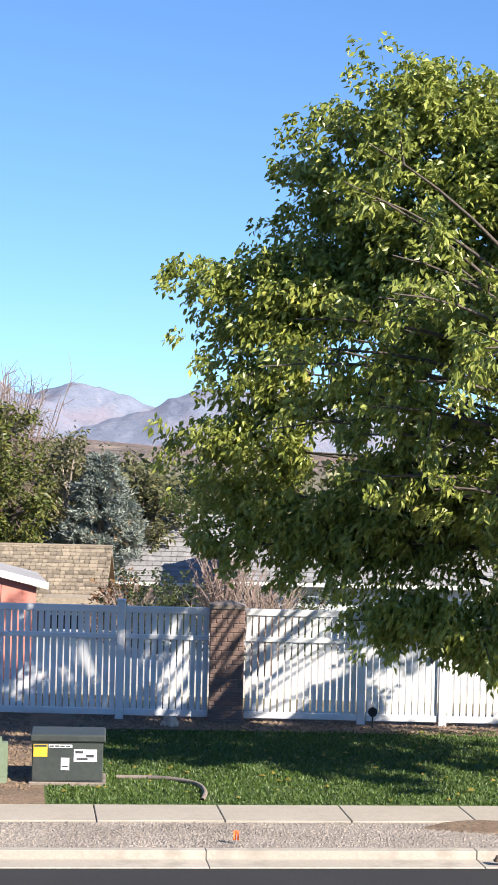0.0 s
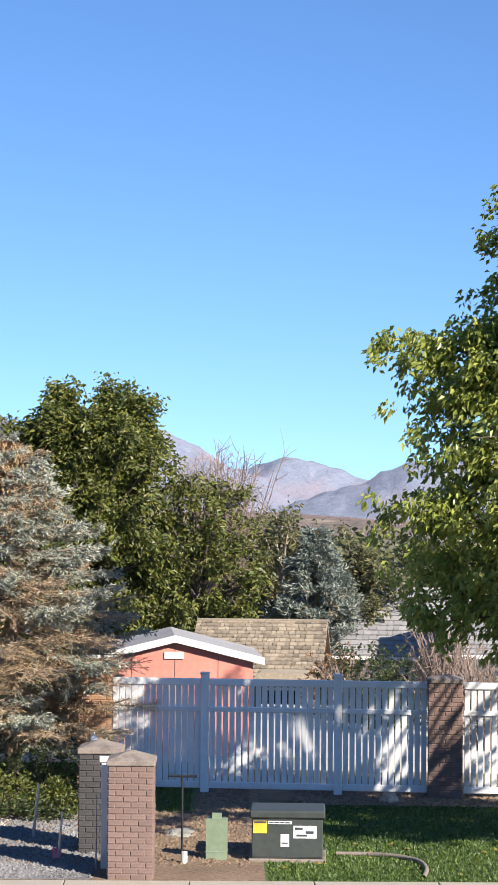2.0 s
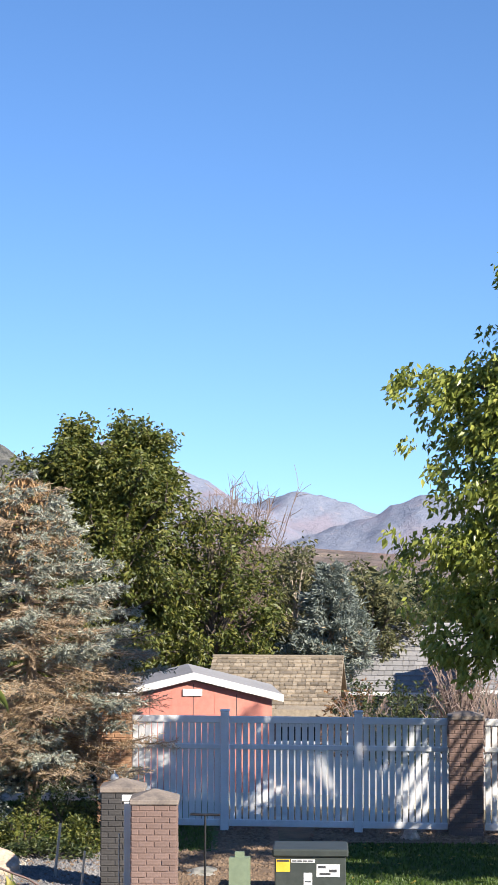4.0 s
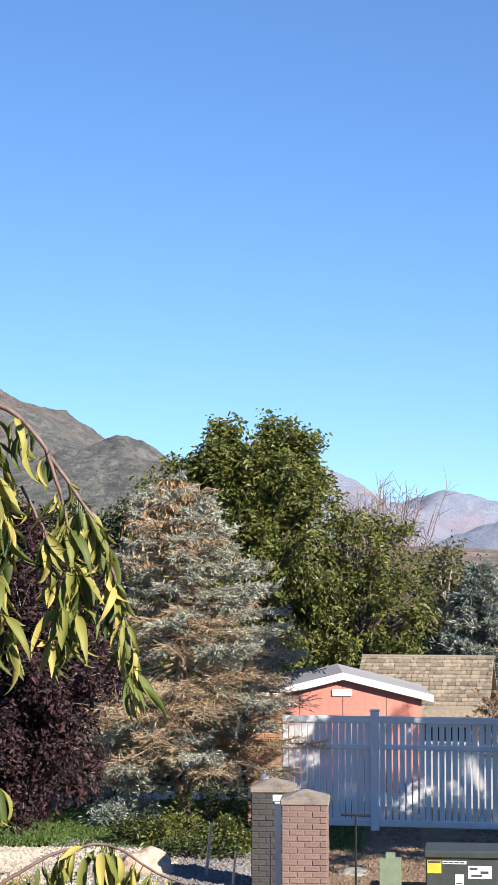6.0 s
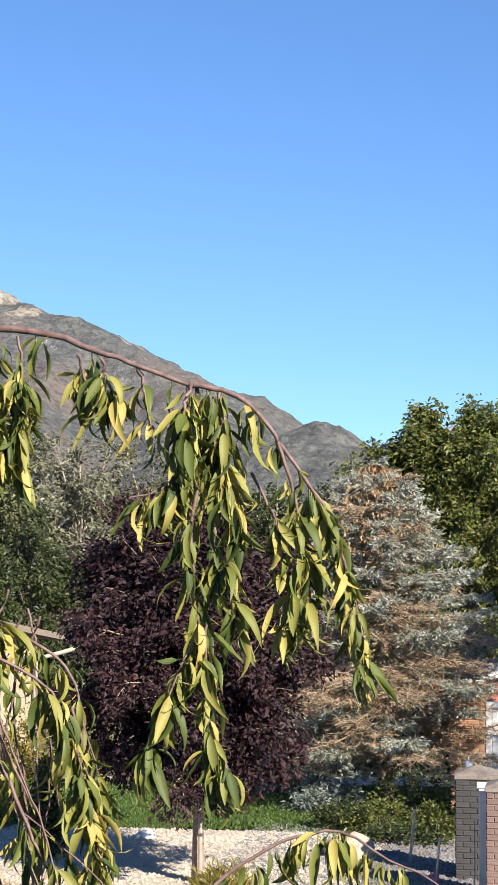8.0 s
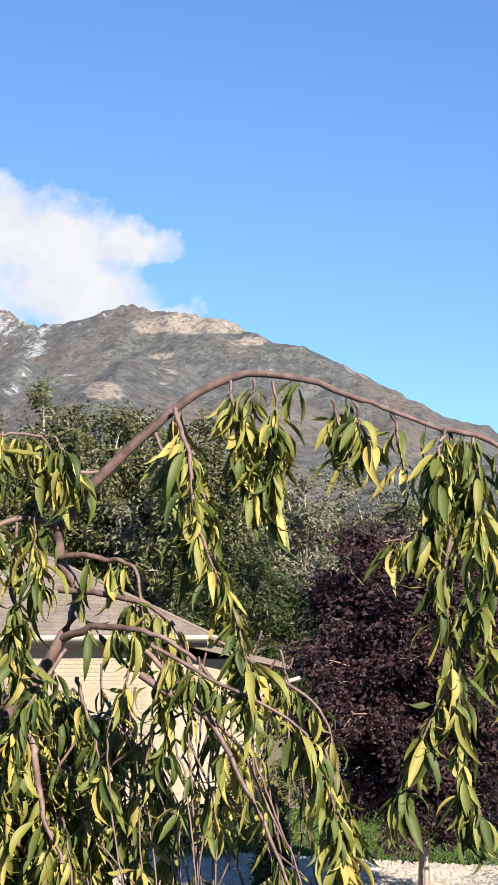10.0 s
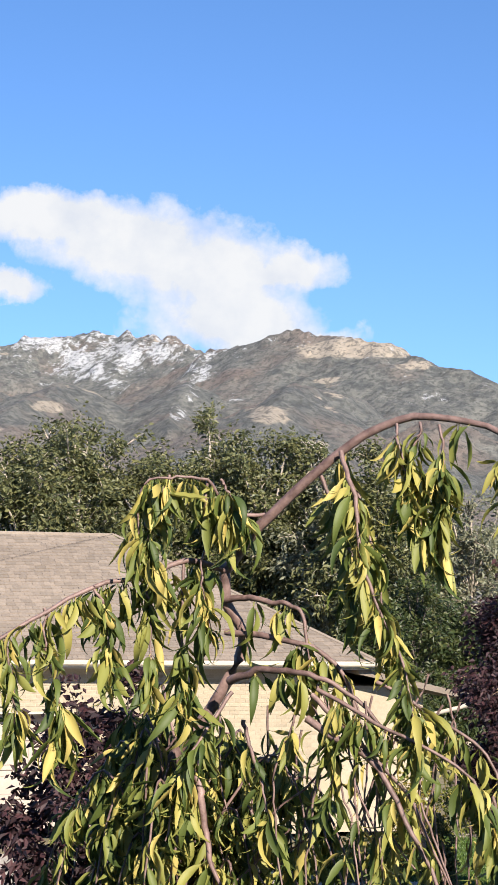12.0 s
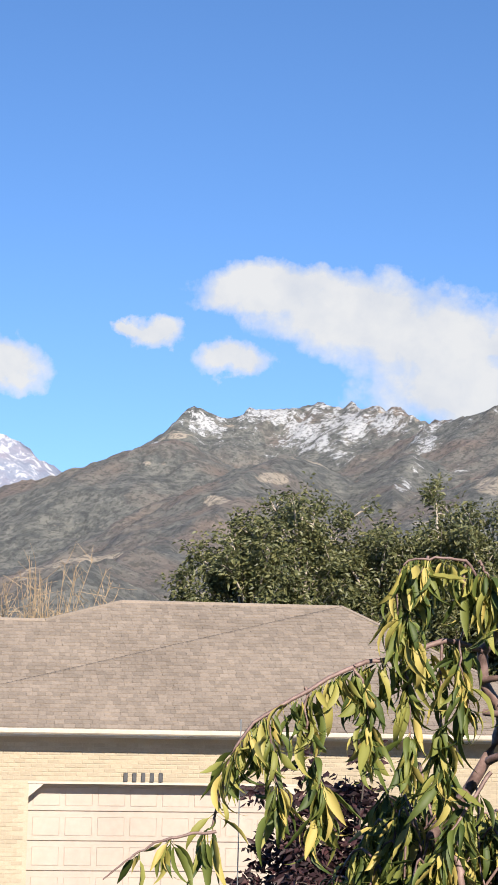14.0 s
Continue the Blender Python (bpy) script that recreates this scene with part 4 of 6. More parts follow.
boulder("boulder", "tan sandstone landscape boulder beside the shrubs", around(13.35, 28.7), (0.42, 0.3, 0.26), M["rock"], 3.1)
boulder("white_stone", "white garden stone at the lawn edge", around(19.1, 30.4), (0.16, 0.13, 0.12), M["rock_white"], 7.7)
boulder("white_stone", "pale stone behind the plum tree", around(14.3, 36), (0.2, 0.16, 0.2), M["rock_white"], 5.2)
boulder("stepping_stone", "flat pale stepping stone on the soil", (-3.78, 28.3, 0), (0.22, 0.34, 0.05), M["cap"], 1.5)
boulder("tree_stump", "small brown cut stump by the fence", (-1.0, 31.9, 0), (0.14, 0.14, 0.16), M["rock"], 2.2, "stump")
boulder("soil_clod", "dark clod of soil on the kerb", (3.05, 22.4, -0.05), (0.09, 0.06, 0.05), M["soil"], 9.2, "soil")
boulder("soil_mound", "brown soil spilled over the gravel strip", (3.4, 24.1, -0.02), (1.0, 0.4, 0.05), M["soil"], 4.2, "soil")

edging = tubes([(smooth_line([(-1.5, 26.9, 0.02), (-0.9, 26.85, 0.03), (-0.45, 26.5, 0.03), (-0.3, 25.9, 0.03), (-0.32, 25.3, 0.02)], 20), np.full(20, 0.032))], 6)
tagged(mesh_np("lawn_edging", *edging, M["cap_brown"], smooth=True), "curved concrete lawn edging", "edging", kind="structure")


# ---- shed and houses behind the fence ----
def prism(bm, pts, y0, y1):
    a = [bm.verts.new((x, y0, z)) for x, z in pts]
    b = [bm.verts.new((x, y1, z)) for x, z in pts]
    bm.faces.new(a)
    bm.faces.new(b[::-1])
    for i in range(len(pts)):
        j = (i + 1) % len(pts)
        bm.faces.new((a[j], a[i], b[i], b[j]))
    bmesh.ops.recalc_face_normals(bm, faces=bm.faces[:])


sx, sy, _ = around(7.85, 37.6)
t = thing("garden_shed", (sx, sy, 0), "faded red wooden shed with white roof trim", "shed", turn=10)
bm = bmesh.new()
prism(bm, [(-1.45, -0.1), (1.45, -0.1), (1.45, 1.74), (0, 2.08), (-1.45, 1.74)], 0, 2.8)
part("wall", bm, M["shed_red"], t)
for k in range(7):
    x = -1.2 + 0.4 * k
    part("siding_groove", boxed(x - 0.006, -0.004, 0, x + 0.006, -0.0005, 2.02 - abs(x) * 0.24), M["ink"] if k % 2 else M["shed_red"], t)
for s in (-1, 1):
    bm = bmesh.new()
    prism(bm, [(0, 2.11), (s * 1.66, 1.70), (s * 1.66, 1.83), (0, 2.24)], -0.14, -0.06)
    part("roof_trim", bm, M["white"], t, "white barge board")
    bm = bmesh.new()
    prism(bm, [(0, 2.18), (s * 1.66, 1.77), (s * 1.66, 1.82), (0, 2.23)], -0.06, 2.95)
    part("roof", bm, M["roof_grey"], t, "low grey shingled roof")
part("vent", boxed(-0.2, -0.03, 1.80, 0.16, -0.002, 1.93, bevel=0.006), M["white"], t, "white gable vent")


def roof_courses(origin, along, up, length, rise, rows, cols, thick, lo=lambda k: 0.0, hi=lambda k: 1.0, seed=0, joint=0.012):
    """Overlapping courses of tabs on a sloping plane, as boxes; along and up are unit vectors."""
    rng = np.random.default_rng(seed)
    along, up = np.array(along, float), np.array(up, float)
    nrm = unit(np.cross(along, up))
    if nrm[2] < 0:
        nrm = -nrm
    V, F = [], []
    quads = np.array([[0, 1, 2, 3], [4, 7, 6, 5], [0, 4, 5, 1], [1, 5, 6, 2], [2, 6, 7, 3], [3, 7, 4, 0]])
    h = rise / rows
    for r in range(rows):
        k = (r + 0.5) / rows
        a0, a1 = lo(k) * length, hi(k) * length
        x = a0 + rng.uniform(-0.5, 0) * length / cols
        while x < a1:
            w = length / cols * rng.uniform(0.6, 1.45)
            xa, xb = max(x, a0), min(x + w - joint, a1)
            x += w
            if xb - xa < 0.03:
                continue
            lift = thick * rng.uniform(0.85, 1.3)
            drop = h * rng.uniform(-0.06, 0.06)
            c = []
            for zz in (0, 1):
                for aa, uu in ((xa, r * h + drop), (xb, r * h + drop), (xb, (r + 1.15) * h), (xa, (r + 1.15) * h)):
                    up_lift = (lift if uu < (r + 1) * h else lift * 0.15) if zz else -0.01
                    c.append(np.array(origin) + along * aa + up * uu + nrm * up_lift)
            F.append(quads + len(V) * 8)
            V.append(c)
    return np.array(V).reshape(-1, 3), np.concatenate(F)


def far_house(label, at, turn, w, d, eave, ridge, wall_mat, roof_mat, rows, cols, windows, base=-2.7, gable=False):
    t = thing("house", (at[0], at[1], 0), label, "house", turn=turn)
    part("wall", boxed(-w / 2, 0, base, w / 2, d, eave + 0.02), M[wall_mat], t)
    o, run = 0.45, d / 2 + 0.45
    slope = np.array([0, run, ridge - eave])
    bm = bmesh.new()
    prism(bm, [(-0.45, eave), (d / 2, ridge), (d + 0.45, eave), (d / 2, ridge - 0.12), ], 0, w + 0.8)
    bmesh.ops.transform(bm, matrix=Matrix.Translation((-w / 2 - 0.4, 0, 0)) @ Matrix(((0, 1, 0, 0), (1, 0, 0, 0), (0, 0, 1, 0), (0, 0, 0, 1))), verts=bm.verts[:])
    bmesh.ops.recalc_face_normals(bm, faces=bm.faces[:])
    roof = part("roof", bm, M[roof_mat], t)
    bm = bmesh.new()
    prism(bm, [(0.02, eave - 0.3), (d - 0.02, eave - 0.3), (d / 2, ridge - 0.14)], -w / 2 + 0.01, w / 2 - 0.01)
    bmesh.ops.transform(bm, matrix=Matrix(((0, 1, 0, 0), (1, 0, 0, 0), (0, 0, 1, 0), (0, 0, 0, 1))), verts=bm.verts[:])
    bmesh.ops.recalc_face_normals(bm, faces=bm.faces[:])
    part("gable_wall", bm, M[wall_mat], t)
    ln = float(np.linalg.norm(slope))
    v, f = roof_courses((-w / 2 - 0.4, -0.45, eave + 0.01), (1, 0, 0), slope / ln, w + 0.8, ln, rows, cols, 0.045, seed=int(w * 10))
    tagged(mesh_np("shingles", v, f, M[roof_mat], roof), kind="stuff")
    part("gutter", boxed(-w / 2 - 0.4, -0.56, eave - 0.12, w / 2 + 0.4, -0.44, eave - 0.01, bevel=0.02), M["white"], t, "white gutter")
    part("ridge_cap", boxed(-w / 2 - 0.42, d / 2 - 0.12, ridge - 0.03, w / 2 + 0.42, d / 2 + 0.12, ridge + 0.05, bevel=0.02), M[roof_mat], t)
    for x, z, ww, hh in windows:
        win = part("window", boxed(x - ww / 2, -0.03, z, x + ww / 2, -0.004, z + hh), M["dark_glass"], t, "dark window pane")
        for a in ((x - ww / 2 - 0.06, z - 0.06, x - ww / 2, z + hh + 0.06), (x + ww / 2, z - 0.06, x + ww / 2 + 0.06, z + hh + 0.06), (x - ww / 2, z - 0.06, x + ww / 2, z), (x - ww / 2, z + hh, x + ww / 2, z + hh + 0.06)):
            part("frame", boxed(a[0], -0.05, a[1], a[2], -0.004, a[3]), M["white"], win)
    return t


hx, hy, _ = around(6.6, 52)
far_house("low house with weathered wooden shake roof", (hx + 0.85, hy), 1.5, 2.7, 5.4, 0.34, 1.62, "brick_dark", "shake", 15, 22, [(0.7, -0.9, 0.9, 0.9)])
bm = bmesh.new()
prism(bm, [(-1.1, 0.52), (1.1, 0.52), (0.8, 0.86), (-0.75, 0.86)], 0, 1.3)
porch = thing("porch_roof", (hx + 1.9, hy - 1.9, -0.28), "small weathered shake porch roof on posts", "porch")
part("roof", bm, M["shake"], porch)
v, f = roof_courses((-1.1, -0.02, 0.53), (1, 0, 0), unit(np.array([0, 0.1, 0.33])), 2.2, 0.33, 4, 11, 0.03, seed=8)
tagged(mesh_np("shingles", v, f, M["shake"], porch), kind="stuff")
for s in (-1.0, 1.0):
    part("post", boxed(s - 0.05, 0.1, -2.7, s + 0.05, 0.2, 0.53), M["white"], porch)
hx, hy, _ = around(2.2, 60)
far_house("grey-roofed house behind bare shrubs", (hx, hy), -3, 2.9, 6, 0.35, 2.2, "siding", "roof_grey", 14, 16, [(0.5, -1.2, 0.8, 1.0)])
hx, hy, _ = around(-3.4, 56)
far_house("pale house with dark grey roof and white gutter", (hx, hy), 2, 6.6, 6, 0.72, 2.2, "siding", "roof_grey", 14, 36, [(-2.0, -1.0, 1.3, 0.9), (1.5, -1.1, 0.9, 1.1)])


# ---- house with the garage ----
U, N = Vector((-0.742, -0.670, 0)), Vector((-0.670, 0.742, 0))
HOUSE = Matrix(((-U.x, N.x, 0, -15.4), (-U.y, N.y, 0, 35.3), (0, 0, 1, 0), (0, 0, 0, 1)))  # x: along the front to the right, y: back
FLOOR, EAVE, RIDGE, DEPTH = 0.02, 3.15, 5.52, 5.0
t = thing("garage_house", (0, 0, 0), "cream brick house with brown shingle hip roof and garage", "house")
t.matrix_basis = HOUSE
door0, door1, door_top = -10.68, -5.8, 2.14
for name, a in (("wall", (-22, 0.5, -0.1, door0, 0.75, EAVE - 0.12)), ("wall", (door1, 0.5, -0.1, -0.9, 0.75, EAVE - 0.12)), ("wall", (door0, 0.5, door_top, door1, 0.75, EAVE - 0.12)), ("wall", (-1.15, 0.75, -0.1, -0.9, 9.2, EAVE - 0.12)), ("wall", (-22, 9.2, -0.1, -0.9, 9.45, EAVE - 0.12))):
    part(name, boxed(*a), M["mortar_light"], t, "cream brick wall")
bm = bmesh.new()
prism(bm, [(door0, door_top + 0.001), (door0 + 0.28, door_top + 0.001), (door0, door_top - 0.24)], 0.503, 0.72)
part("door_haunch", bm, M["soffit"], t)
bm = bmesh.new()
prism(bm, [(door1, door_top + 0.001), (door1, door_top - 0.24), (door1 - 0.28, door_top + 0.001)], 0.503, 0.72)
part("door_haunch", bm, M["soffit"], t)
gd = part("garage_door", boxed(door0, 0.86, FLOOR, door1, 0.9, door_top), M["door_panel"], t, "cream sectional garage door")
for r in range(4):
    z0 = FLOOR + r * 0.535
    sec = part("door_section", boxed(door0 + 0.01, 0.83, z0 + 0.008, door1 - 0.01, 0.865, z0 + 0.527, bevel=0.006), M["door_panel"], gd)
    for k in range(8):
        x0 = door0 + 0.1 + k * 0.59
        bm = boxed(x0, 0.8245, z0 + 0.1, x0 + 0.49, 0.8305, z0 + 0.43, bevel=0.01)
        part("raised_panel", bm, M["door_panel"], sec)
part("door_trim", boxed(door0 - 0.02, 0.49, door_top - 0.002, door1 + 0.02, 0.80, door_top + 0.035), M["soffit"], t)
for k in range(5):
    x = -8.98 + k * 0.16
    num = bmesh.new()
    box(num, x, 0.46, 2.19, x + 0.075, 0.487, 2.35, bevel=0.006)
    part("number_plate", num, M["ink"], t, "dark bar in place of a house number")
lx = -5.35
lamp = part("wall_lantern", boxed(lx - 0.05, 0.42, 1.92, lx + 0.05, 0.487, 2.08, bevel=0.01), M["iron"], t, "black wall lantern beside the garage door")
bm = bmesh.new()
rod(bm, (lx, 0.34, 1.86), (lx, 0.34, 2.12), 0.07, 0.11, 6)
part("lantern_glass", bm, M["dark_glass"], lamp)
bm = bmesh.new()
rod(bm, (lx, 0.34, 2.12), (lx, 0.34, 2.26), 0.14, 0.02, 6)
rod(bm, (lx, 0.34, 2.26), (lx, 0.34, 2.34), 0.015, 0.01, 6)
part("lantern_roof", bm, M["iron"], lamp)


def sheet(pts, mat, name, label, thick=0.1):
    bm = bmesh.new()
    a = [bm.verts.new(p) for p in pts]
    b = [bm.verts.new((p[0], p[1], p[2] - thick)) for p in pts]
    bm.faces.new(a)
    bm.faces.new(b[::-1])
    for i in range(len(pts)):
        j = (i + 1) % len(pts)
        bm.faces.new((a[i], b[i], b[j], a[j]))
    bmesh.ops.recalc_face_normals(bm, faces=bm.faces[:])
    return part(name, bm, mat, t, label)


RK, LK = -4.1, -8.7
low_y = DEPTH * 0.82
low_z = EAVE + (RIDGE - EAVE) * 0.82
roof = sheet([(0, 0, EAVE), (RK, DEPTH, RIDGE), (LK, DEPTH, RIDGE), (LK - 1.6, low_y, low_z), (-22, low_y, low_z), (-22, 0, EAVE)], M["shingle"], "roof", "brown laminated shingle roof")
sheet([(0, 0, EAVE), (0, 10, EAVE), (RK, DEPTH, RIDGE)], M["shingle"], "roof", "brown laminated shingle roof")
sheet([(0, 10, EAVE), (-22, 10, EAVE), (-22, low_y + 1.8, low_z), (LK - 1.6, low_y + 1.8, low_z), (LK, DEPTH, RIDGE), (RK, DEPTH, RIDGE)], M["shingle"], "roof", "brown laminated shingle roof")
slope = np.array([0, DEPTH, RIDGE - EAVE])
ln = float(np.linalg.norm(slope))
v, f = roof_courses((-22, 0, EAVE + 0.004), (1, 0, 0), slope / ln, 22, ln, 36, 150, 0.016, lo=lambda k: 0.0 if k < 0.82 else (22 + LK - 1.6 * (1 - k) / 0.18) / 22, hi=lambda k: 1 + RK * k / 22, seed=4, joint=0.003)
tagged(mesh_np("shingles", v, f, M["shingle"], roof), kind="stuff")
for a, b in (((0, 0, EAVE), (RK, DEPTH, RIDGE)), ((RK, DEPTH, RIDGE), (LK, DEPTH, RIDGE)), ((LK, DEPTH, RIDGE), (LK - 1.6, low_y, low_z)), ((LK - 1.6, low_y, low_z), (-22, low_y, low_z)), ((0, 10, EAVE), (RK, DEPTH, RIDGE))):
    bm = bmesh.new()
    rod(bm, Vector(a) + Vector((0, 0, 0.0)), Vector(b) + Vector((0, 0, 0.0)), 0.05, 0.05, 6)
    part("ridge_cap", bm, M["shingle"], t, "overlapping ridge shingles")
part("gutter", boxed(-22, -0.12, EAVE - 0.1, 0.1, -0.003, EAVE - 0.004, bevel=0.025), M["soffit"], t, "pale metal gutter")
part("fascia", boxed(-22, 0.004, EAVE - 0.124, 0.02, 0.03, EAVE - 0.104), M["white"], t)
part("soffit", boxed(-22, 0.03, EAVE - 0.16, 0.02, 0.5, EAVE - 0.125), M["soffit"], t)
part("gutter", boxed(0.003, -0.1, EAVE - 0.13, 0.12, 10, EAVE - 0.004, bevel=0.025), M["soffit"], t, "pale metal gutter")

wing = thing("house_wing", (0, 0, 0), "cream house wing with low lean-to roof", "house")
wing.matrix_basis = HOUSE
part("wall", boxed(-0.88, 0.62, -0.1, 1.15, 5, 2.66), M["brick_cream"], wing)
bm = bmesh.new()
prism(bm, [(-0.3, 2.9), (1.95, 2.42), (1.95, 2.53), (-0.3, 3.02)], 0.15, 6)
part("roof", bm, M["shingle"], wing, "brown shingle roof")
part("gutter", boxed(1.95, 0.1, 2.40, 2.06, 6, 2.53, bevel=0.02), M["soffit"], wing, "pale metal gutter")
v, f = tubes([(smooth_line([(1.98, 0.25, 2.42), (1.9, 0.3, 2.3), (1.3, 0.5, 2.12), (1.22, 0.55, 2.0), (1.22, 0.55, 0.05)], 20), np.full(20, 0.045))], 6)
mesh_np("downpipe", v, f, M["soffit"], wing, "pale downpipe with an elbow", True)


# ---- trees beyond and beside ----
gap_rng = np.random.default_rng(12)
openings = []
for _ in range(36):
    openings.append(((gap_rng.uniform(-5.6, 1.6), 32.6, gap_rng.uniform(0.1, 2.0)), gap_rng.uniform(0.26, 0.4), TO_SUN))
for _ in range(20):
    openings.append(((gap_rng.uniform(-3.5, 4.0), gap_rng.uniform(25.5, 31.0), 0), gap_rng.uniform(0.2, 0.32), TO_SUN))
for _ in range(8):
    openings.append(((gap_rng.uniform(-6.0, -4.2), 32.5, gap_rng.uniform(0.3, 1.9)), gap_rng.uniform(0.14, 0.26), TO_SUN))
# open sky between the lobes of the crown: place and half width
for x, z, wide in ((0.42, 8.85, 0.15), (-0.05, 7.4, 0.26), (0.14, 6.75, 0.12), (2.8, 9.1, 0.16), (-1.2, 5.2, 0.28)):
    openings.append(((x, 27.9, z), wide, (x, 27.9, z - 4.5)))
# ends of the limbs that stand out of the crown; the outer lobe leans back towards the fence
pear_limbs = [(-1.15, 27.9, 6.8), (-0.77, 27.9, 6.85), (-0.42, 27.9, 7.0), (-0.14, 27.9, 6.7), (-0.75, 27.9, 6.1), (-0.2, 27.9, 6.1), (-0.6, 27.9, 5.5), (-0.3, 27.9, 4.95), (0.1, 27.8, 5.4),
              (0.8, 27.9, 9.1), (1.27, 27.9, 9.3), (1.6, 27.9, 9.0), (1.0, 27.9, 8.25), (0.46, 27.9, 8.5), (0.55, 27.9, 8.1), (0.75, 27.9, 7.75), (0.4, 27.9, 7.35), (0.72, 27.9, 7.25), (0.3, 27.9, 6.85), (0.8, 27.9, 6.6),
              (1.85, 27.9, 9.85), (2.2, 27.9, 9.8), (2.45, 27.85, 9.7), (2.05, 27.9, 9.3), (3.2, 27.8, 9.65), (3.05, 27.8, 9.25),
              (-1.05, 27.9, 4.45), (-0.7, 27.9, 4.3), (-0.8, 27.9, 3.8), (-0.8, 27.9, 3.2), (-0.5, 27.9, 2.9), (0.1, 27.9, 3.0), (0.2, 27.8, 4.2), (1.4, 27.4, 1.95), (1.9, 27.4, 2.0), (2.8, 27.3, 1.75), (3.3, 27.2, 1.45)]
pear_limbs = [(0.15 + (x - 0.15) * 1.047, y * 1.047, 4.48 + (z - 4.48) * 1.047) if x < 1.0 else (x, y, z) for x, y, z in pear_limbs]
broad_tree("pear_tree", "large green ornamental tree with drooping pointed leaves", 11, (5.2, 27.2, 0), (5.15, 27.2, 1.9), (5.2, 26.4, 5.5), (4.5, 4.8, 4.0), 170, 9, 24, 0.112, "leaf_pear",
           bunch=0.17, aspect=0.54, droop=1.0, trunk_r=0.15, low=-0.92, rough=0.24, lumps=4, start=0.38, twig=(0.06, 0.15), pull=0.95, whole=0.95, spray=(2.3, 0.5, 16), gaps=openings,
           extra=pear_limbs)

broad_tree("ash_tree", "tall green deciduous tree behind the red shed", 21, around(10.1, 60, -2.7), around(10.1, 60, 0.5), around(10.2, 60, 3.6), (3.1, 2.8, 4.0), 50, 10, 20, 0.17, "leaf_green", bunch=0.34,
           extra=[(-13.2, 58.5, 7.1), (-12.8, 58.6, 6.5), (-12.4, 58.7, 7.35), (-12.0, 58.8, 7.9), around(11.3, 60, 8.45), around(11.0, 60.3, 7.6), around(9.9, 59.6, 8.4), around(9.3, 60, 8.3), around(8.7, 60, 8.0), around(8.3, 60, 6.7), around(12.1, 60, 6.8), around(12.6, 60, 5.8), around(11.6, 59, 7.6), around(10.3, 59, 7.4), around(9.4, 59, 7.2), around(8.9, 60, 7.2)], trunk_r=0.25, lean=0.5)
broad_tree("ash_tree", "yellowing green tree beside the tall one", 22, around(7.3, 60, -2.7), around(7.3, 60, -0.5), around(7.35, 60, 2.1), (2.4, 2.0, 3.9), 38, 8, 15, 0.17, "leaf_green", bunch=0.32, trunk_r=0.18)
broad_tree("ash_tree", "green tree behind the blue spruce", 23, around(12.9, 60, -2.7), around(12.9, 60, 0), around(12.9, 60, 3.4), (1.9, 1.8, 3.7), 30, 8, 14, 0.17, "leaf_green", bunch=0.34, trunk_r=0.2)
broad_tree("olive_tree", "olive-green tree with pale limbs", 24, around(5.0, 64, -2.7), around(5.0, 64, 0), around(4.95, 64, 2.2), (1.9, 1.8, 2.9), 26, 8, 11, 0.17, "leaf_olive", bark="bark_pale", bunch=0.34, trunk_r=0.16)
broad_tree("olive_tree", "yellow-green tree behind the cedar", 25, around(2.9, 62, -2.7), around(2.9, 62, 0), around(2.8, 62, 1.5), (1.5, 1.5, 2.6), 24, 8, 12, 0.17, "leaf_olive", bunch=0.34, trunk_r=0.16)
broad_tree("olive_tree", "dark green tree in the distance", 26, around(1.8, 72, -2.7), around(1.8, 72, 0), around(1.6, 72, 0.6), (2.2, 1.8, 2.6), 24, 7, 12, 0.2, "leaf_dark", bunch=0.4, trunk_r=0.16)
bare_bush("bare_tree", "leafless tree with fine lilac-grey twigs", 31, around(6.9, 68, -2.7), 9.4, 1.0, 110, "twig", "tree", 44, 0.4)
for k, (az, d, top, r, mat, lab) in enumerate((
    (24.6, 60, 7.6, 2.0, "leaf_grey", "grey-green cottonwood with pale limbs"), (22.8, 62, 8.2, 2.1, "leaf_grey", "grey-green cottonwood with pale limbs"), (20.9, 63, 7.9, 2.2, "leaf_grey", "grey-green cottonwood with pale limbs"),
    (19.0, 64, 7.2, 2.0, "leaf_olive", "olive-green cottonwood behind the plum"), (17.2, 66, 6.8, 2.0, "leaf_olive", "olive-green cottonwood behind the plum"), (15.4, 66, 6.4, 2.0, "leaf_dark", "dark green tree behind the spruce"),
    (14.0, 64, 6.2, 1.9, "leaf_dark", "dark green tree behind the spruce"))):
    broad_tree("cottonwood", lab, 40 + k, around(az, d, -0.3), around(az, d, 1.4), around(az, d, top * 0.52), (r, r, top * 0.48), 32, 8, 15, 0.17, mat, bark="bark_pale", bunch=0.36, trunk_r=0.17)
for k, (az, d, top, r) in enumerate(((23.6, 46, 4.9, 0.9), (22.4, 47, 5.2, 0.95), (21.3, 48, 4.6, 0.9), (20.3, 50, 4.3, 1.0))):
    broad_tree("hedge_tree", "dark green columnar tree behind the house", 60 + k, around(az, d, -0.3), around(az, d, 0.5), around(az, d, top * 0.5), (r, r, top * 0.52), 22, 8, 14, 0.13, "leaf_dark", bunch=0.26, trunk_r=0.1)
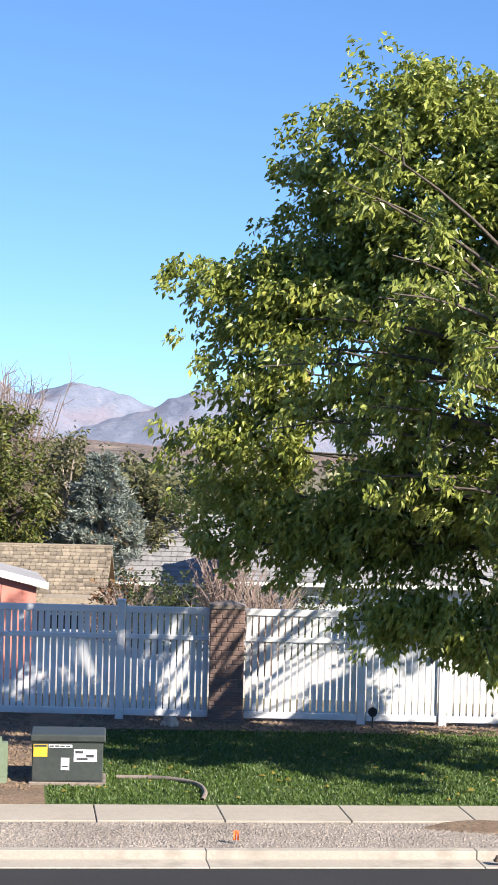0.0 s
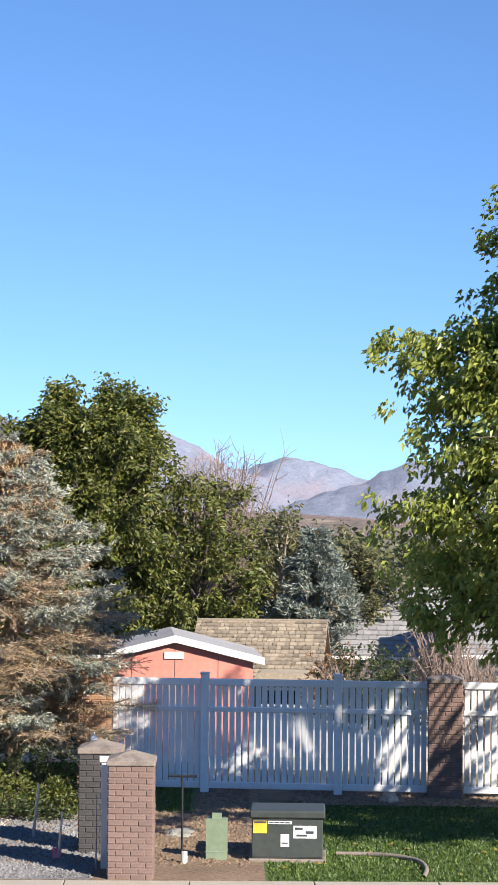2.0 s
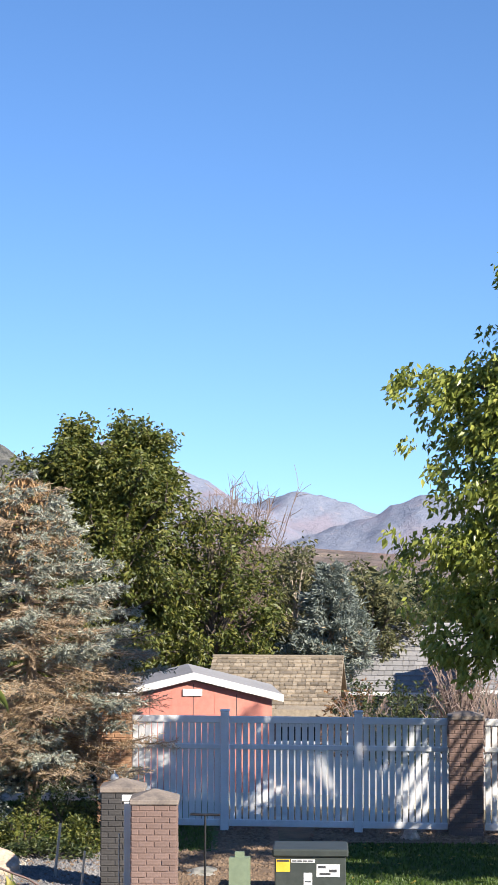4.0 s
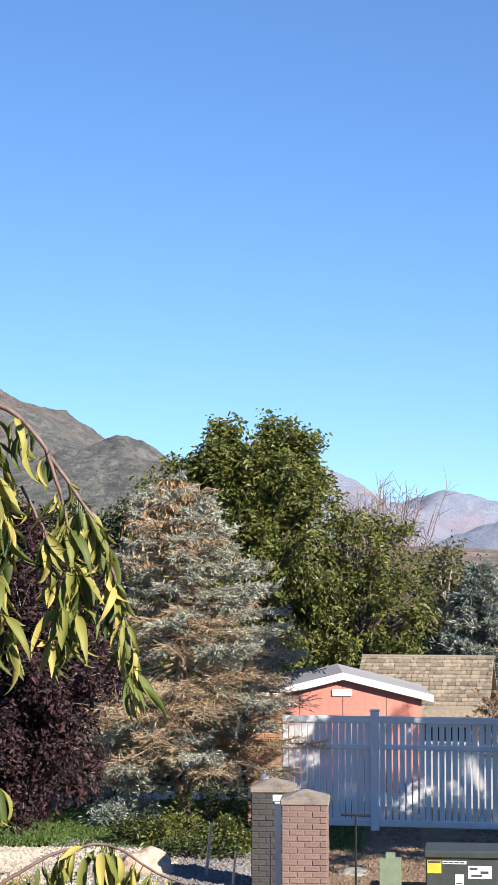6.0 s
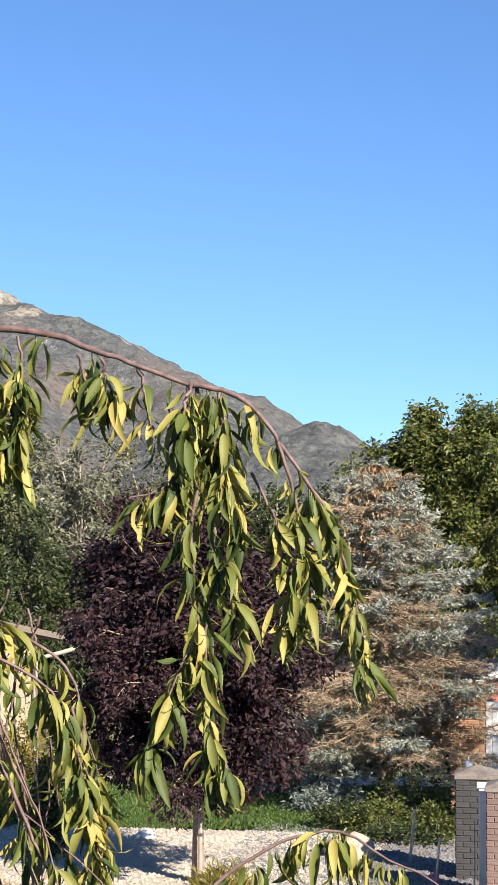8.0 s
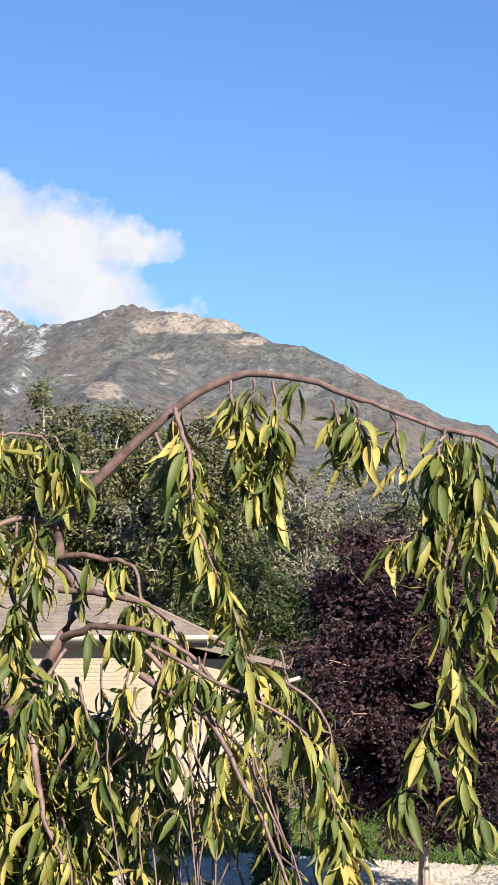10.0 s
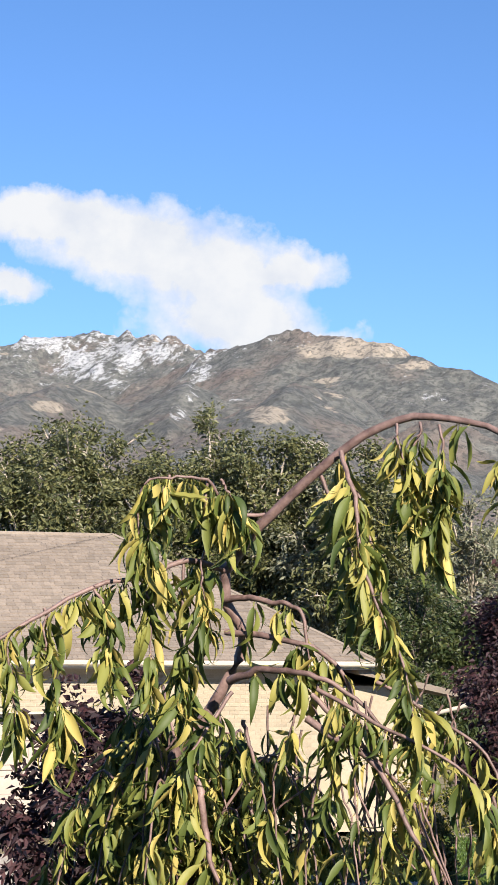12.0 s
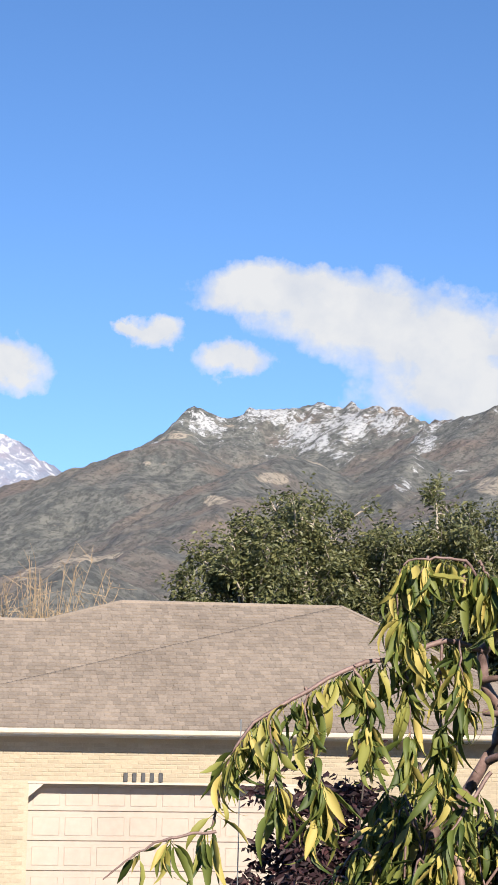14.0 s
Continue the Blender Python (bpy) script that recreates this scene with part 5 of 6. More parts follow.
for k, (az, d, top, r) in enumerate(((34.9, 60, 6.9, 1.5), (33.5, 60, 9.6, 2.2), (32.1, 61, 9.9, 2.3), (30.0, 62, 8.9, 2.2), (28.2, 62, 9.4, 2.2), (26.6, 62, 9.5, 2.2), (25.0, 62, 9.1, 2.2), (29.1, 66, 9.0, 2.4), (31.0, 66, 9.0, 2.4), (23.7, 58, 8.6, 1.8))):
    broad_tree("willow_tree", "dark olive-green tree behind the house roof", 70 + k, around(az, d, -0.3), around(az, d, 2.2), around(az, d, top * 0.56), (r, r, top * 0.45), 36, 9, 20, 0.17, "leaf_willow", bark="bark_pale", bunch=0.33, trunk_r=0.2, lean=0.6)
bare_bush("tan_thicket", "tall tan leafless thicket behind the roof", 81, around(39.6, 50, -0.3), 7.1, 1.05, 110, "twig_tan", "shrub", 22)
bush("golden_shrub", "yellowing shrub behind the roof", 82, around(39.3, 49, -0.3), (1.5, 1.3, 5.6), 420, 8, 0.13, "leaf_yellow", bunch=0.3)

# far woods on the plain
rng = np.random.default_rng(99)
clump = []
for k in range(150):
    az, d = rng.uniform(-9, 14), rng.uniform(88, 190)
    x, y, _ = around(az, d)
    top = 4.4 - d * math.tan(radians(rng.uniform(0.5, 1.6)))
    base = float(land(np.array(x), np.array(y)))
    for _ in range(26):
        u = rng.random()
        clump.append((x + rng.normal() * 2.0 * (1.1 - u), y + rng.normal() * 2.0, base + 0.6 + (top - base - 0.6) * u))
v, f = leaves_at(rng, np.array(clump), 1.0, 9, 0.62, 0.6, 0.2)
tagged(mesh_np("far_woods", v, f, M["leaf_olive"]), "hazy olive-green woods on the far plain", "woods", kind="stuff")

# shrubs behind the fence
bare_bush("bare_shrub", "rust-brown bare shrub behind the fence", 91, around(3.0, 44, -0.4), 2.0, 0.4, 36, "twig", "shrub", 9)
bush("rust_shrub", "rust-coloured shrub behind the fence", 92, around(3.4, 44.6, -0.4), (0.9, 0.7, 2.3), 160, 7, 0.1, "leaf_rust")
bare_bush("grey_thicket", "grey bare thicket beside the brick pillar", 93, around(0.25, 40.5, -0.1), 2.5, 0.42, 110, "twig", "shrub", 12)
bare_bush("dry_grass_clump", "brown dry grass clump above the fence", 94, around(-0.8, 39, -0.1), 1.95, 0.5, 110, "twig", "grass", 4)
bush("dark_shrub", "dark evergreen shrub beneath the house eave", 95, around(1.7, 46, -0.8), (1.4, 0.8, 2.0), 200, 8, 0.1, "leaf_dark")
bush("dark_shrub", "dark evergreen shrub beneath the house eave", 96, around(-3.0, 44, -0.4), (1.4, 0.8, 2.1), 220, 8, 0.1, "leaf_dark")
for k, (az, d) in enumerate(((10.6, 40), (11.7, 41), (12.8, 40.5), (13.9, 41.5), (15.0, 41))):
    bush("dark_shrub", "dark evergreen shrub behind the spruce", 140 + k, around(az, d, -0.2), (0.75, 0.6, 1.7), 170, 9, 0.1, "leaf_dark")
for k, (az, d) in enumerate(((-0.4, 42), (-1.6, 42.5), (2.3, 42.5), (1.5, 43.5), (3.2, 45.5))):
    bush("dark_shrub", "dark evergreen shrub behind the white fence", 150 + k, around(az, d, -0.3), (0.8, 0.6, 2.2), 200, 9, 0.1, "leaf_dark")
bush("plum_shrub", "reddish-brown shrub before the cedar", 97, around(5.4, 60, -2.7), (1.4, 1.0, 4.0), 240, 8, 0.13, "leaf_rust")


# ---- conifers ----
def conifer(name, label, seed, base, height, radius, whorls, per_whorl, sprigs, live, dead, deadness, low=0.1, sprig=0.13, cones=0, shape=0.75, trunk_r=0.13, bark="bark_spruce", lean=(0, 0)):
    rng = np.random.default_rng(seed)
    t = thing(name, base, label, "tree")
    top = np.array([lean[0], lean[1], height])
    v, f = tubes([(curve3(np.array([0, 0, -0.1]), top * 0.5, top, 10), np.linspace(trunk_r, 0.02, 10))], 8)
    mesh_np("trunk", v, f, M[bark], t, smooth=True)
    wood, lb, la, ls, db, da, ds, cb = [], [], [], [], [], [], [], []
    for w in range(whorls):
        k = low + (1 - low) * (w / whorls) ** 0.9
        z = height * k
        prof = radius * min(1.0, ((1 - k) / 0.62)) ** shape * (0.72 + 0.5 * min(1, max(0, (k - low) / 0.18)) - 0.22)
        for b in range(per_whorl):
            a = rng.uniform(0, 2 * np.pi)
            r = prof * rng.uniform(0.72, 1.12) + 0.06
            d = np.array([math.cos(a), math.sin(a), 0])
            s = top * k
            e = s + d * r + [0, 0, r * rng.uniform(-0.22, 0.16) + 0.1 * k]
            ln = curve3(s, s + d * r * 0.55 + [0, 0, -0.12 * r], e, 7)
            wood.append((ln, np.linspace(0.022, 0.005, 7)))
            lot = deadness * (1.9 if rng.random() < 0.42 else 0.4)
            for q in range(sprigs):
                u = rng.uniform(0.25, 1.03)
                i = min(5, int(u * 6))
                p = ln[i] + (ln[min(6, i + 1)] - ln[i]) * (u * 6 - i) + rng.normal(size=3) * [0.09, 0.09, 0.06] * (0.6 + r * 0.4)
                isdead = rng.random() < lot * (1.5 - u) + max(0, 0.4 - k) * 1.6 * deadness
                ax = unit(d * 0.9 + rng.normal(size=3) * 0.55 + [0, 0, 0.25 if not isdead else -0.1])
                (db if isdead else lb).append(p)
                (da if isdead else la).append(ax)
    if lb:
        def needles(p, ax, wide, rep):
            p, ax = np.repeat(np.array(p), rep, 0), np.repeat(np.array(ax), rep, 0)
            n = len(p)
            p = p + rng.normal(size=(n, 3)) * 0.025
            ax = unit(ax + rng.normal(size=(n, 3)) * 0.38)
            side = unit(np.cross(ax, rng.normal(size=(n, 3))))
            L = sprig * rng.uniform(0.7, 1.3, n)
            return leaf_quads(p, ax, side, L, L * wide, 0.1, 0.0)
        v, f = needles(lb, la, 0.2, 4)
        mesh_np("foliage", v, f, M[live], t)
        if db:
            v, f = needles(db, da, 0.16, 4)
            mesh_np("dead_wood", v, f, M[dead], t, "tan dead needleless twigs")
    v, f = tubes(wood, 3)
    mesh_np("limb_wood", v, f, M[bark], t)
    if cones:
        c = []
        for _ in range(cones):
            k = rng.uniform(0.66, 0.99)
            a = rng.uniform(0, 2 * np.pi)
            r = radius * ((1 - k) / 0.62) ** shape * rng.uniform(0.6, 1.0) + 0.06
            c.append(top * k + [math.cos(a) * r, math.sin(a) * r, 0.02])
        c = np.array(c)
        n = len(c)
        ax = unit(rng.normal(size=(n, 3)) * 0.3 + [0, 0, -1])
        v, f = leaf_quads(c, ax, unit(np.cross(ax, rng.normal(size=(n, 3)))), rng.uniform(0.07, 0.11, n), np.full(n, 0.04), 0.4, 0)
        mesh_np("cone_crop", v, f, M["cone"], t, "hanging tan cones")
    return t


def spruce(name, label, seed, base, profile, whorls, per_whorl, lean):
    """A ragged spruce: tiers of boughs, each a flat spray of twigs, needled towards the light and bare within. profile: height, reach and share of dead twigs."""
    rng = np.random.default_rng(seed)
    t = thing(name, base, label, "tree")
    hs, rs, ds = zip(*profile)
    height = hs[-1]
    top = np.array([lean[0], lean[1], height])
    stem = curve3(np.array([0, 0, -0.1]), top * [0.2, 0.2, 0.5] + [0.05, 0, 0], top, 12)
    v, f = tubes([(stem, np.linspace(0.15, 0.02, 12))], 9)
    mesh_np("trunk", v, f, M["bark_spruce"], t, smooth=True)
    boughs, bare, live, dry = [], [], [], []
    for w in range(whorls):
        z = hs[0] + (height - 0.1 - hs[0]) * (w / (whorls - 1)) ** 0.92
        s0 = np.array([np.interp(z, stem[:, 2], stem[:, 0]), np.interp(z, stem[:, 2], stem[:, 1]), z])
        for b in range(per_whorl):
            a = 2 * np.pi * (b + rng.uniform(-0.4, 0.4)) / per_whorl + w * 1.7
            r = np.interp(z, hs, rs) * rng.choice([rng.uniform(0.6, 0.85), rng.uniform(0.85, 1.12)]) + 0.05
            d = np.array([math.cos(a), math.sin(a), 0.0])
            sag = rng.uniform(-0.30, -0.06) * r * (1.0 if z < 3.2 else 0.3)
            s = s0 + [0, 0, rng.uniform(-0.16, 0.16)]
            e = s + d * r + [0, 0, sag + 0.16 * r * rng.random()]
            ln = curve3(s, s + d * r * 0.6 + [0, 0, sag * 1.1], e, 9)
            boughs.append((ln, np.linspace(0.024, 0.006, 9)))
            dead = rng.random() < np.interp(z, hs, ds)
            cross = np.array([-d[1], d[0], 0.0])
            n = int(7 + 9 * r)
            for q in range(n):
                u = 0.22 + 0.78 * (q + rng.random()) / n
                i = min(7, int(u * 8))
                p = ln[i] + (ln[i + 1] - ln[i]) * (u * 8 - i)
                tl = (0.12 + 0.30 * r * (1.15 - u)) * rng.uniform(0.6, 1.2)
                td = unit(d * rng.uniform(0.5, 1.0) + cross * rng.choice([-1, 1]) * rng.uniform(0.4, 1.0) + [0, 0, rng.uniform(-0.35, 0.2)])
                q1 = p + td * tl + [0, 0, rng.uniform(-0.05, 0.06)]
                tw = curve3(p, (p + q1) / 2 + [0, 0, -0.05 * tl], q1, 4)
                bare.append((tw, np.array([0.006, 0.005, 0.004, 0.003])))
                m = max(3, int(tl / 0.045))
                for k in range(m):
                    uu = (k + rng.random()) / m
                    pt = tw[0] * (1 - uu) + tw[3] * uu + rng.normal(size=3) * 0.012
                    if dead:
                        if rng.random() < 0.75:
                            dry.append((pt, td))
                    elif u > 0.45 or rng.random() < 0.3:
                        live.append((pt, td))
                    elif rng.random() < 0.3:
                        dry.append((pt, td))
    def brush(rows, rep, size, wide, spread):
        p = np.repeat(np.array([r[0] for r in rows]), rep, 0)
        ax = np.repeat(np.array([r[1] for r in rows]), rep, 0)
        n = len(p)
        ax = unit(ax + rng.normal(size=(n, 3)) * spread)
        side = unit(np.cross(ax, rng.normal(size=(n, 3))))
        L = size * rng.uniform(0.7, 1.3, n)
        return leaf_quads(p + rng.normal(size=(n, 3)) * 0.012, ax, side, L, L * wide, 0.1, 0.0)
    mesh_np("foliage", *brush(live, 5, 0.085, 0.24, 0.55), M["needle_blue"], t)
    mesh_np("dead_wood", *brush(dry, 3, 0.095, 0.11, 0.7), M["needle_dead"], t, "tan dead needleless twigs")
    mesh_np("bare_twig", *tubes(bare, 3), M["twig_spruce"], t, "grey-tan bare twigs")
    mesh_np("limb_wood", *tubes(boughs, 4), M["bark_spruce"], t)
    n = 1100
    z = height - 1.5 * rng.random(n) ** 1.5
    a, r = rng.uniform(0, 2 * np.pi, n), np.interp(z, hs, rs) * rng.uniform(0.55, 1.0, n)
    c = np.stack([np.cos(a) * r + lean[0], np.sin(a) * r + lean[1], z], -1)
    ax = unit(rng.normal(size=(n, 3)) * 0.3 + [0, 0, -1])
    v, f = leaf_quads(c, ax, unit(np.cross(ax, rng.normal(size=(n, 3)))), rng.uniform(0.07, 0.11, n), np.full(n, 0.042), 0.4, 0)
    mesh_np("cone_crop", v, f, M["cone"], t, "hanging tan cones")
    return t


spruce("blue_spruce", "ragged blue spruce with brown dead twigs", 5, (-7.28, 33.3, 0),
       [(0.9, 1.7, 0.35), (1.15, 2.15, 0.45), (1.7, 2.4, 0.68), (2.3, 2.35, 0.68), (2.9, 2.05, 0.5), (3.75, 1.5, 0.35), (4.65, 1.05, 0.3), (5.3, 0.65, 0.3), (5.7, 0.15, 0.2)], 46, 7, (-0.2, 0.0))
cx, cy, _ = around(4.0, 61)
conifer("cedar_tree", "blue-green cedar behind the fence", 6, (cx, cy, -2.7), 6.75, 1.75, 26, 9, 60, "needle_cedar", "needle_dead", 0.06, low=0.08, sprig=0.19, shape=0.75)
ax_, ay_, _ = around(21.85, 28.6)
bush("arborvitae", "narrow dark evergreen column by the yard", 7, (ax_, ay_, 0), (0.27, 0.27, 1.55), 420, 8, 0.09, "leaf_dark", aspect=0.4, droop=-0.6, bunch=0.07)
bush("juniper", "low blue-grey juniper beside the lawn", 8, around(14.6, 35.5), (1.1, 0.6, 0.75), 260, 10, 0.1, "needle_blue", aspect=0.25, droop=-0.2)
bush("juniper", "low blue-grey juniper beside the lawn", 9, around(13.9, 33.2), (0.75, 0.5, 0.42), 200, 10, 0.1, "needle_cedar", aspect=0.25, droop=-0.2)
for k, (az, d, r, mat, lab) in enumerate(((12.5, 31.0, (0.75, 0.45, 0.55), "leaf_green", "leafy green shrub under the spruce"), (13.6, 31.4, (0.5, 0.4, 0.42), "leaf_dark", "dark low shrub under the spruce"), (11.0, 30.4, (0.45, 0.4, 0.55), "leaf_green", "leafy green shrub under the spruce"),
                                          (11.6, 32.8, (0.9, 0.4, 0.9), "leaf_dark", "dark low shrub under the spruce"), (15.6, 36.2, (1.2, 0.5, 0.4), "leaf_yellow", "yellow-green ground cover behind the lawn"), (12.0, 29.9, (0.8, 0.3, 0.22), "leaf_dark", "dark low shrub under the spruce"))):
    bush("garden_shrub", lab, 110 + k, around(az, d), r, 150, 9, 0.075, mat, bunch=0.1)
bush("golden_shrub", "golden-leaved shrub beside the house wall", 120, around(22.45, 33), (0.62, 0.5, 1.7), 300, 10, 0.085, "leaf_yellow", bunch=0.12)
bush("golden_shrub", "low golden hedge before the house", 121, around(24.2, 31.8), (0.9, 0.5, 0.7), 220, 9, 0.085, "leaf_yellow", bunch=0.12)
bush("garden_shrub", "green shrub behind the arborvitae", 122, around(20.8, 38), (0.8, 0.5, 1.5), 260, 9, 0.09, "leaf_green", bunch=0.12)
bare_bush("dry_grass_clump", "golden dry ornamental grass clump", 123, around(23.0, 23.5), 0.62, 0.3, 190, "twig_tan", "grass", 3)
bare_bush("dry_grass_clump", "golden dry ornamental grass clump", 124, around(25.2, 23.0), 0.7, 0.34, 190, "twig_tan", "grass", 3)
for k, (az, d) in enumerate(((16.2, 24.2), (15.1, 24.0), (14.1, 24.3), (17.2, 23.9))):
    bare_bush("dry_grass_clump", "low golden dry grass before the plum tree", 160 + k, around(az, d), 0.3, 0.28, 200, "twig_gold", "grass", 3)
bush("spiky_plant", "spiky green perennial at the plum trunk", 125, around(16.9, 25.6), (0.42, 0.3, 0.3), 80, 8, 0.16, "leaf_yellow", aspect=0.12, droop=-1.2, category="plant")

broad_tree("plum_tree", "dark purple-leaved plum tree on a slim trunk", 130, (-8.02, 25.2, 0), (-8.02, 25.2, 1.25), (-8.08, 25.2, 2.95), (1.9, 1.8, 1.9), 70, 11, 26, 0.085, "leaf_plum", bunch=0.2, aspect=0.6, droop=0.3, trunk_r=0.075, rough=0.16, low=-0.92, bark="bark_spruce",
           extra=[(-9.0, 25.2, 4.95), (-8.7, 25.1, 4.6), (-7.6, 25.2, 5.0), (-9.6, 25.2, 4.2)])
# added tree: its dark leaves stand for the shaded inside of the cherry
broad_tree("plum_tree", "dark purple-leaved tree added for the shaded inside of the cherry", 131, around(31.2, 12.0, -0.02), around(31.2, 12.0, 1.6), around(31.2, 12.0, 3.2), (0.72, 0.7, 0.85), 40, 8, 16, 0.07, "leaf_plum", bunch=0.09, aspect=0.5, droop=0.5, trunk_r=0.05, rough=0.25, low=-0.9)
t = thing("tree_stake", (-7.93, 25.05, 0), "pale wooden stake tied to the plum trunk", "stake")
bm = bmesh.new()
rod(bm, (0, 0, -0.05), (0, 0, 1.2), 0.028)
part("stick", bm, M["bark_pale"], t)


# ---- weeping cherry close by ----
def blade(length, width, bend, twist, seed):
    """One drooping leaf: a pointed blade folded along its midrib and curled, hanging along -z from its stalk at the origin."""
    rng = np.random.default_rng(seed)
    n = 9
    V = []
    for i in range(n):
        u = i / (n - 1)
        w = width * 0.5 * (math.sin(math.pi * u**0.82) ** 0.8) * (1 - 0.25 * u)
        a = bend * u * u
        c = np.array([0, math.sin(a) * length * u, -math.cos(a) * length * u])
        tw = twist * u
        s = np.array([math.cos(tw), math.sin(tw), 0])
        up = np.array([-math.sin(tw), math.cos(tw), 0.15])
        wave = 0.12 * w * math.sin(u * 22 + seed)
        V += [c - s * w + up * (w * 0.7 + wave), c, c + s * w + up * (w * 0.7 - wave)]
    F = []
    for i in range(n - 1):
        for j in (0, 1):
            F.append([i * 3 + j, i * 3 + j + 1, (i + 1) * 3 + j + 1, (i + 1) * 3 + j])
    stalk = 0.014
    V = np.array(V) + [0, 0, -stalk]
    b = len(V)
    V = np.vstack([V, [[-0.0009, 0, 0], [0.0009, 0, 0], [0.0009, 0, -stalk], [-0.0009, 0, -stalk]]])
    F.append([b, b + 1, b + 2, b + 3])
    return V, np.array(F)


BLADES = [blade(0.069 * s, 0.0156 * w, bd, tw, i) for i, (s, w, bd, tw) in enumerate(((1.0, 1, -0.4, 0.6), (1.2, 1.05, -0.8, -0.9), (0.85, 0.9, -0.15, 1.4), (1.05, 0.8, -1.1, -1.6), (1.25, 1.15, -0.5, 0.2), (0.7, 1.0, 0.3, 1.1), (0.95, 0.7, -0.9, 2.0), (1.1, 1.2, 0.1, -0.4)))]

STRANDS = []


def strand(thick, leafy, points):
    STRANDS.append((points, thick, leafy))


# arching leader with its weeping ends: thickness, leaves a metre, line
strand(0.0115, 6, [(-1.81, 3.2, 4.62), (-1.77, 3.2, 4.67), (-1.72, 3.2, 4.72), (-1.63, 3.21, 4.8), (-1.55, 3.22, 4.86), (-1.46, 3.23, 4.89), (-1.36, 3.24, 4.88), (-1.27, 3.24, 4.85), (-1.21, 3.24, 4.83), (-1.11, 3.25, 4.79)])
strand(0.006, 48, [(-1.11, 3.25, 4.79), (-1.04, 3.26, 4.78), (-0.97, 3.26, 4.72), (-0.94, 3.27, 4.62), (-0.91, 3.28, 4.48)])
strand(0.003, 130, [(-1.41, 3.22, 4.88), (-1.4, 3.22, 4.78), (-1.41, 3.22, 4.66)])
strand(0.003, 120, [(-1.44, 3.22, 4.88), (-1.45, 3.21, 4.80), (-1.43, 3.2, 4.70)])
strand(0.003, 100, [(-1.48, 3.21, 4.88), (-1.46, 3.2, 4.82), (-1.46, 3.19, 4.76)])
strand(0.003, 80, [(-1.31, 3.24, 4.85), (-1.3, 3.24, 4.8), (-1.28, 3.25, 4.75)])
strand(0.003, 70, [(-1.26, 3.23, 4.84), (-1.24, 3.24, 4.78), (-1.22, 3.25, 4.73)])
strand(0.004, 20, [(-1.21, 3.24, 4.83), (-1.19, 3.25, 4.75), (-1.16, 3.25, 4.68)])
strand(0.004, 110, [(-1.1, 3.26, 4.79), (-1.08, 3.25, 4.69), (-1.13, 3.21, 4.62), (-1.19, 3.18, 4.6)])
strand(0.004, 120, [(-1.06, 3.26, 4.78), (-1.04, 3.24, 4.66), (-1.02, 3.25, 4.56)])
strand(0.004, 130, [(-1.1, 3.24, 4.79), (-1.1, 3.22, 4.72), (-1.09, 3.22, 4.64)])
strand(0.004, 60, [(-1.08, 3.23, 4.64), (-1.1, 3.22, 4.53), (-1.09, 3.22, 4.39), (-1.12, 3.2, 4.31), (-1.16, 3.18, 4.18)])
strand(0.003, 75, [(-1.06, 3.24, 4.55), (-1.04, 3.24, 4.47), (-1.02, 3.25, 4.38)])
strand(0.004, 62, [(-0.96, 3.27, 4.69), (-0.89, 3.28, 4.59), (-0.86, 3.29, 4.51), (-0.83, 3.3, 4.39), (-0.82, 3.3, 4.28)])
strand(0.003, 85, [(-1.07, 3.22, 4.39), (-1.07, 3.22, 4.31), (-1.05, 3.22, 4.2), (-1.03, 3.22, 4.15)])
strand(0.003, 55, [(-1.0, 3.25, 4.64), (-0.97, 3.26, 4.56), (-0.95, 3.27, 4.47), (-0.91, 3.28, 4.42), (-0.96, 3.27, 4.39)])
strand(0.005, 75, [(-1.58, 3.2, 4.83), (-1.53, 3.16, 4.73), (-1.51, 3.15, 4.62), (-1.45, 3.16, 4.48), (-1.42, 3.16, 4.35)])
strand(0.007, 18, [(-1.61, 3.13, 4.37), (-1.48, 3.13, 4.29), (-1.4, 3.13, 4.15), (-1.32, 3.15, 3.99)])
strand(0.004, 55, [(-1.59, 3.13, 4.42), (-1.48, 3.13, 4.36), (-1.36, 3.15, 4.31), (-1.29, 3.16, 4.24), (-1.26, 3.17, 4.13), (-1.24, 3.18, 4.0)])
strand(0.003, 45, [(-1.29, 3.18, 4.25), (-1.27, 3.19, 4.17), (-1.24, 3.2, 4.04), (-1.25, 3.2, 3.9)])
strand(0.004, 48, [(-1.1, 3.15, 3.9), (-1.04, 3.17, 3.97), (-0.98, 3.19, 4.02), (-0.91, 3.21, 4.05), (-0.84, 3.23, 4.06), (-0.76, 3.22, 4.02), (-0.69, 3.22, 3.99), (-0.64, 3.22, 3.95)])
strand(0.006, 70, [(-1.81, 3.2, 4.62), (-1.85, 3.11, 4.64), (-1.9, 3.05, 4.61), (-1.96, 2.97, 4.59), (-2.03, 2.89, 4.53), (-2.07, 2.84, 4.49), (-2.1, 2.81, 4.42), (-2.12, 2.8, 4.31)])
strand(0.003, 80, [(-1.95, 2.98, 4.59), (-1.93, 2.99, 4.52), (-1.92, 2.99, 4.44)])
strand(0.003, 80, [(-2.01, 2.92, 4.55), (-2.0, 2.91, 4.47), (-1.98, 2.92, 4.38), (-1.99, 2.92, 4.31)])
strand(0.003, 60, [(-1.9, 3.05, 4.61), (-1.89, 3.06, 4.54), (-1.88, 3.05, 4.42)])
strand(0.003, 70, [(-2.06, 2.86, 4.5), (-2.04, 2.86, 4.43), (-2.03, 2.87, 4.34)])
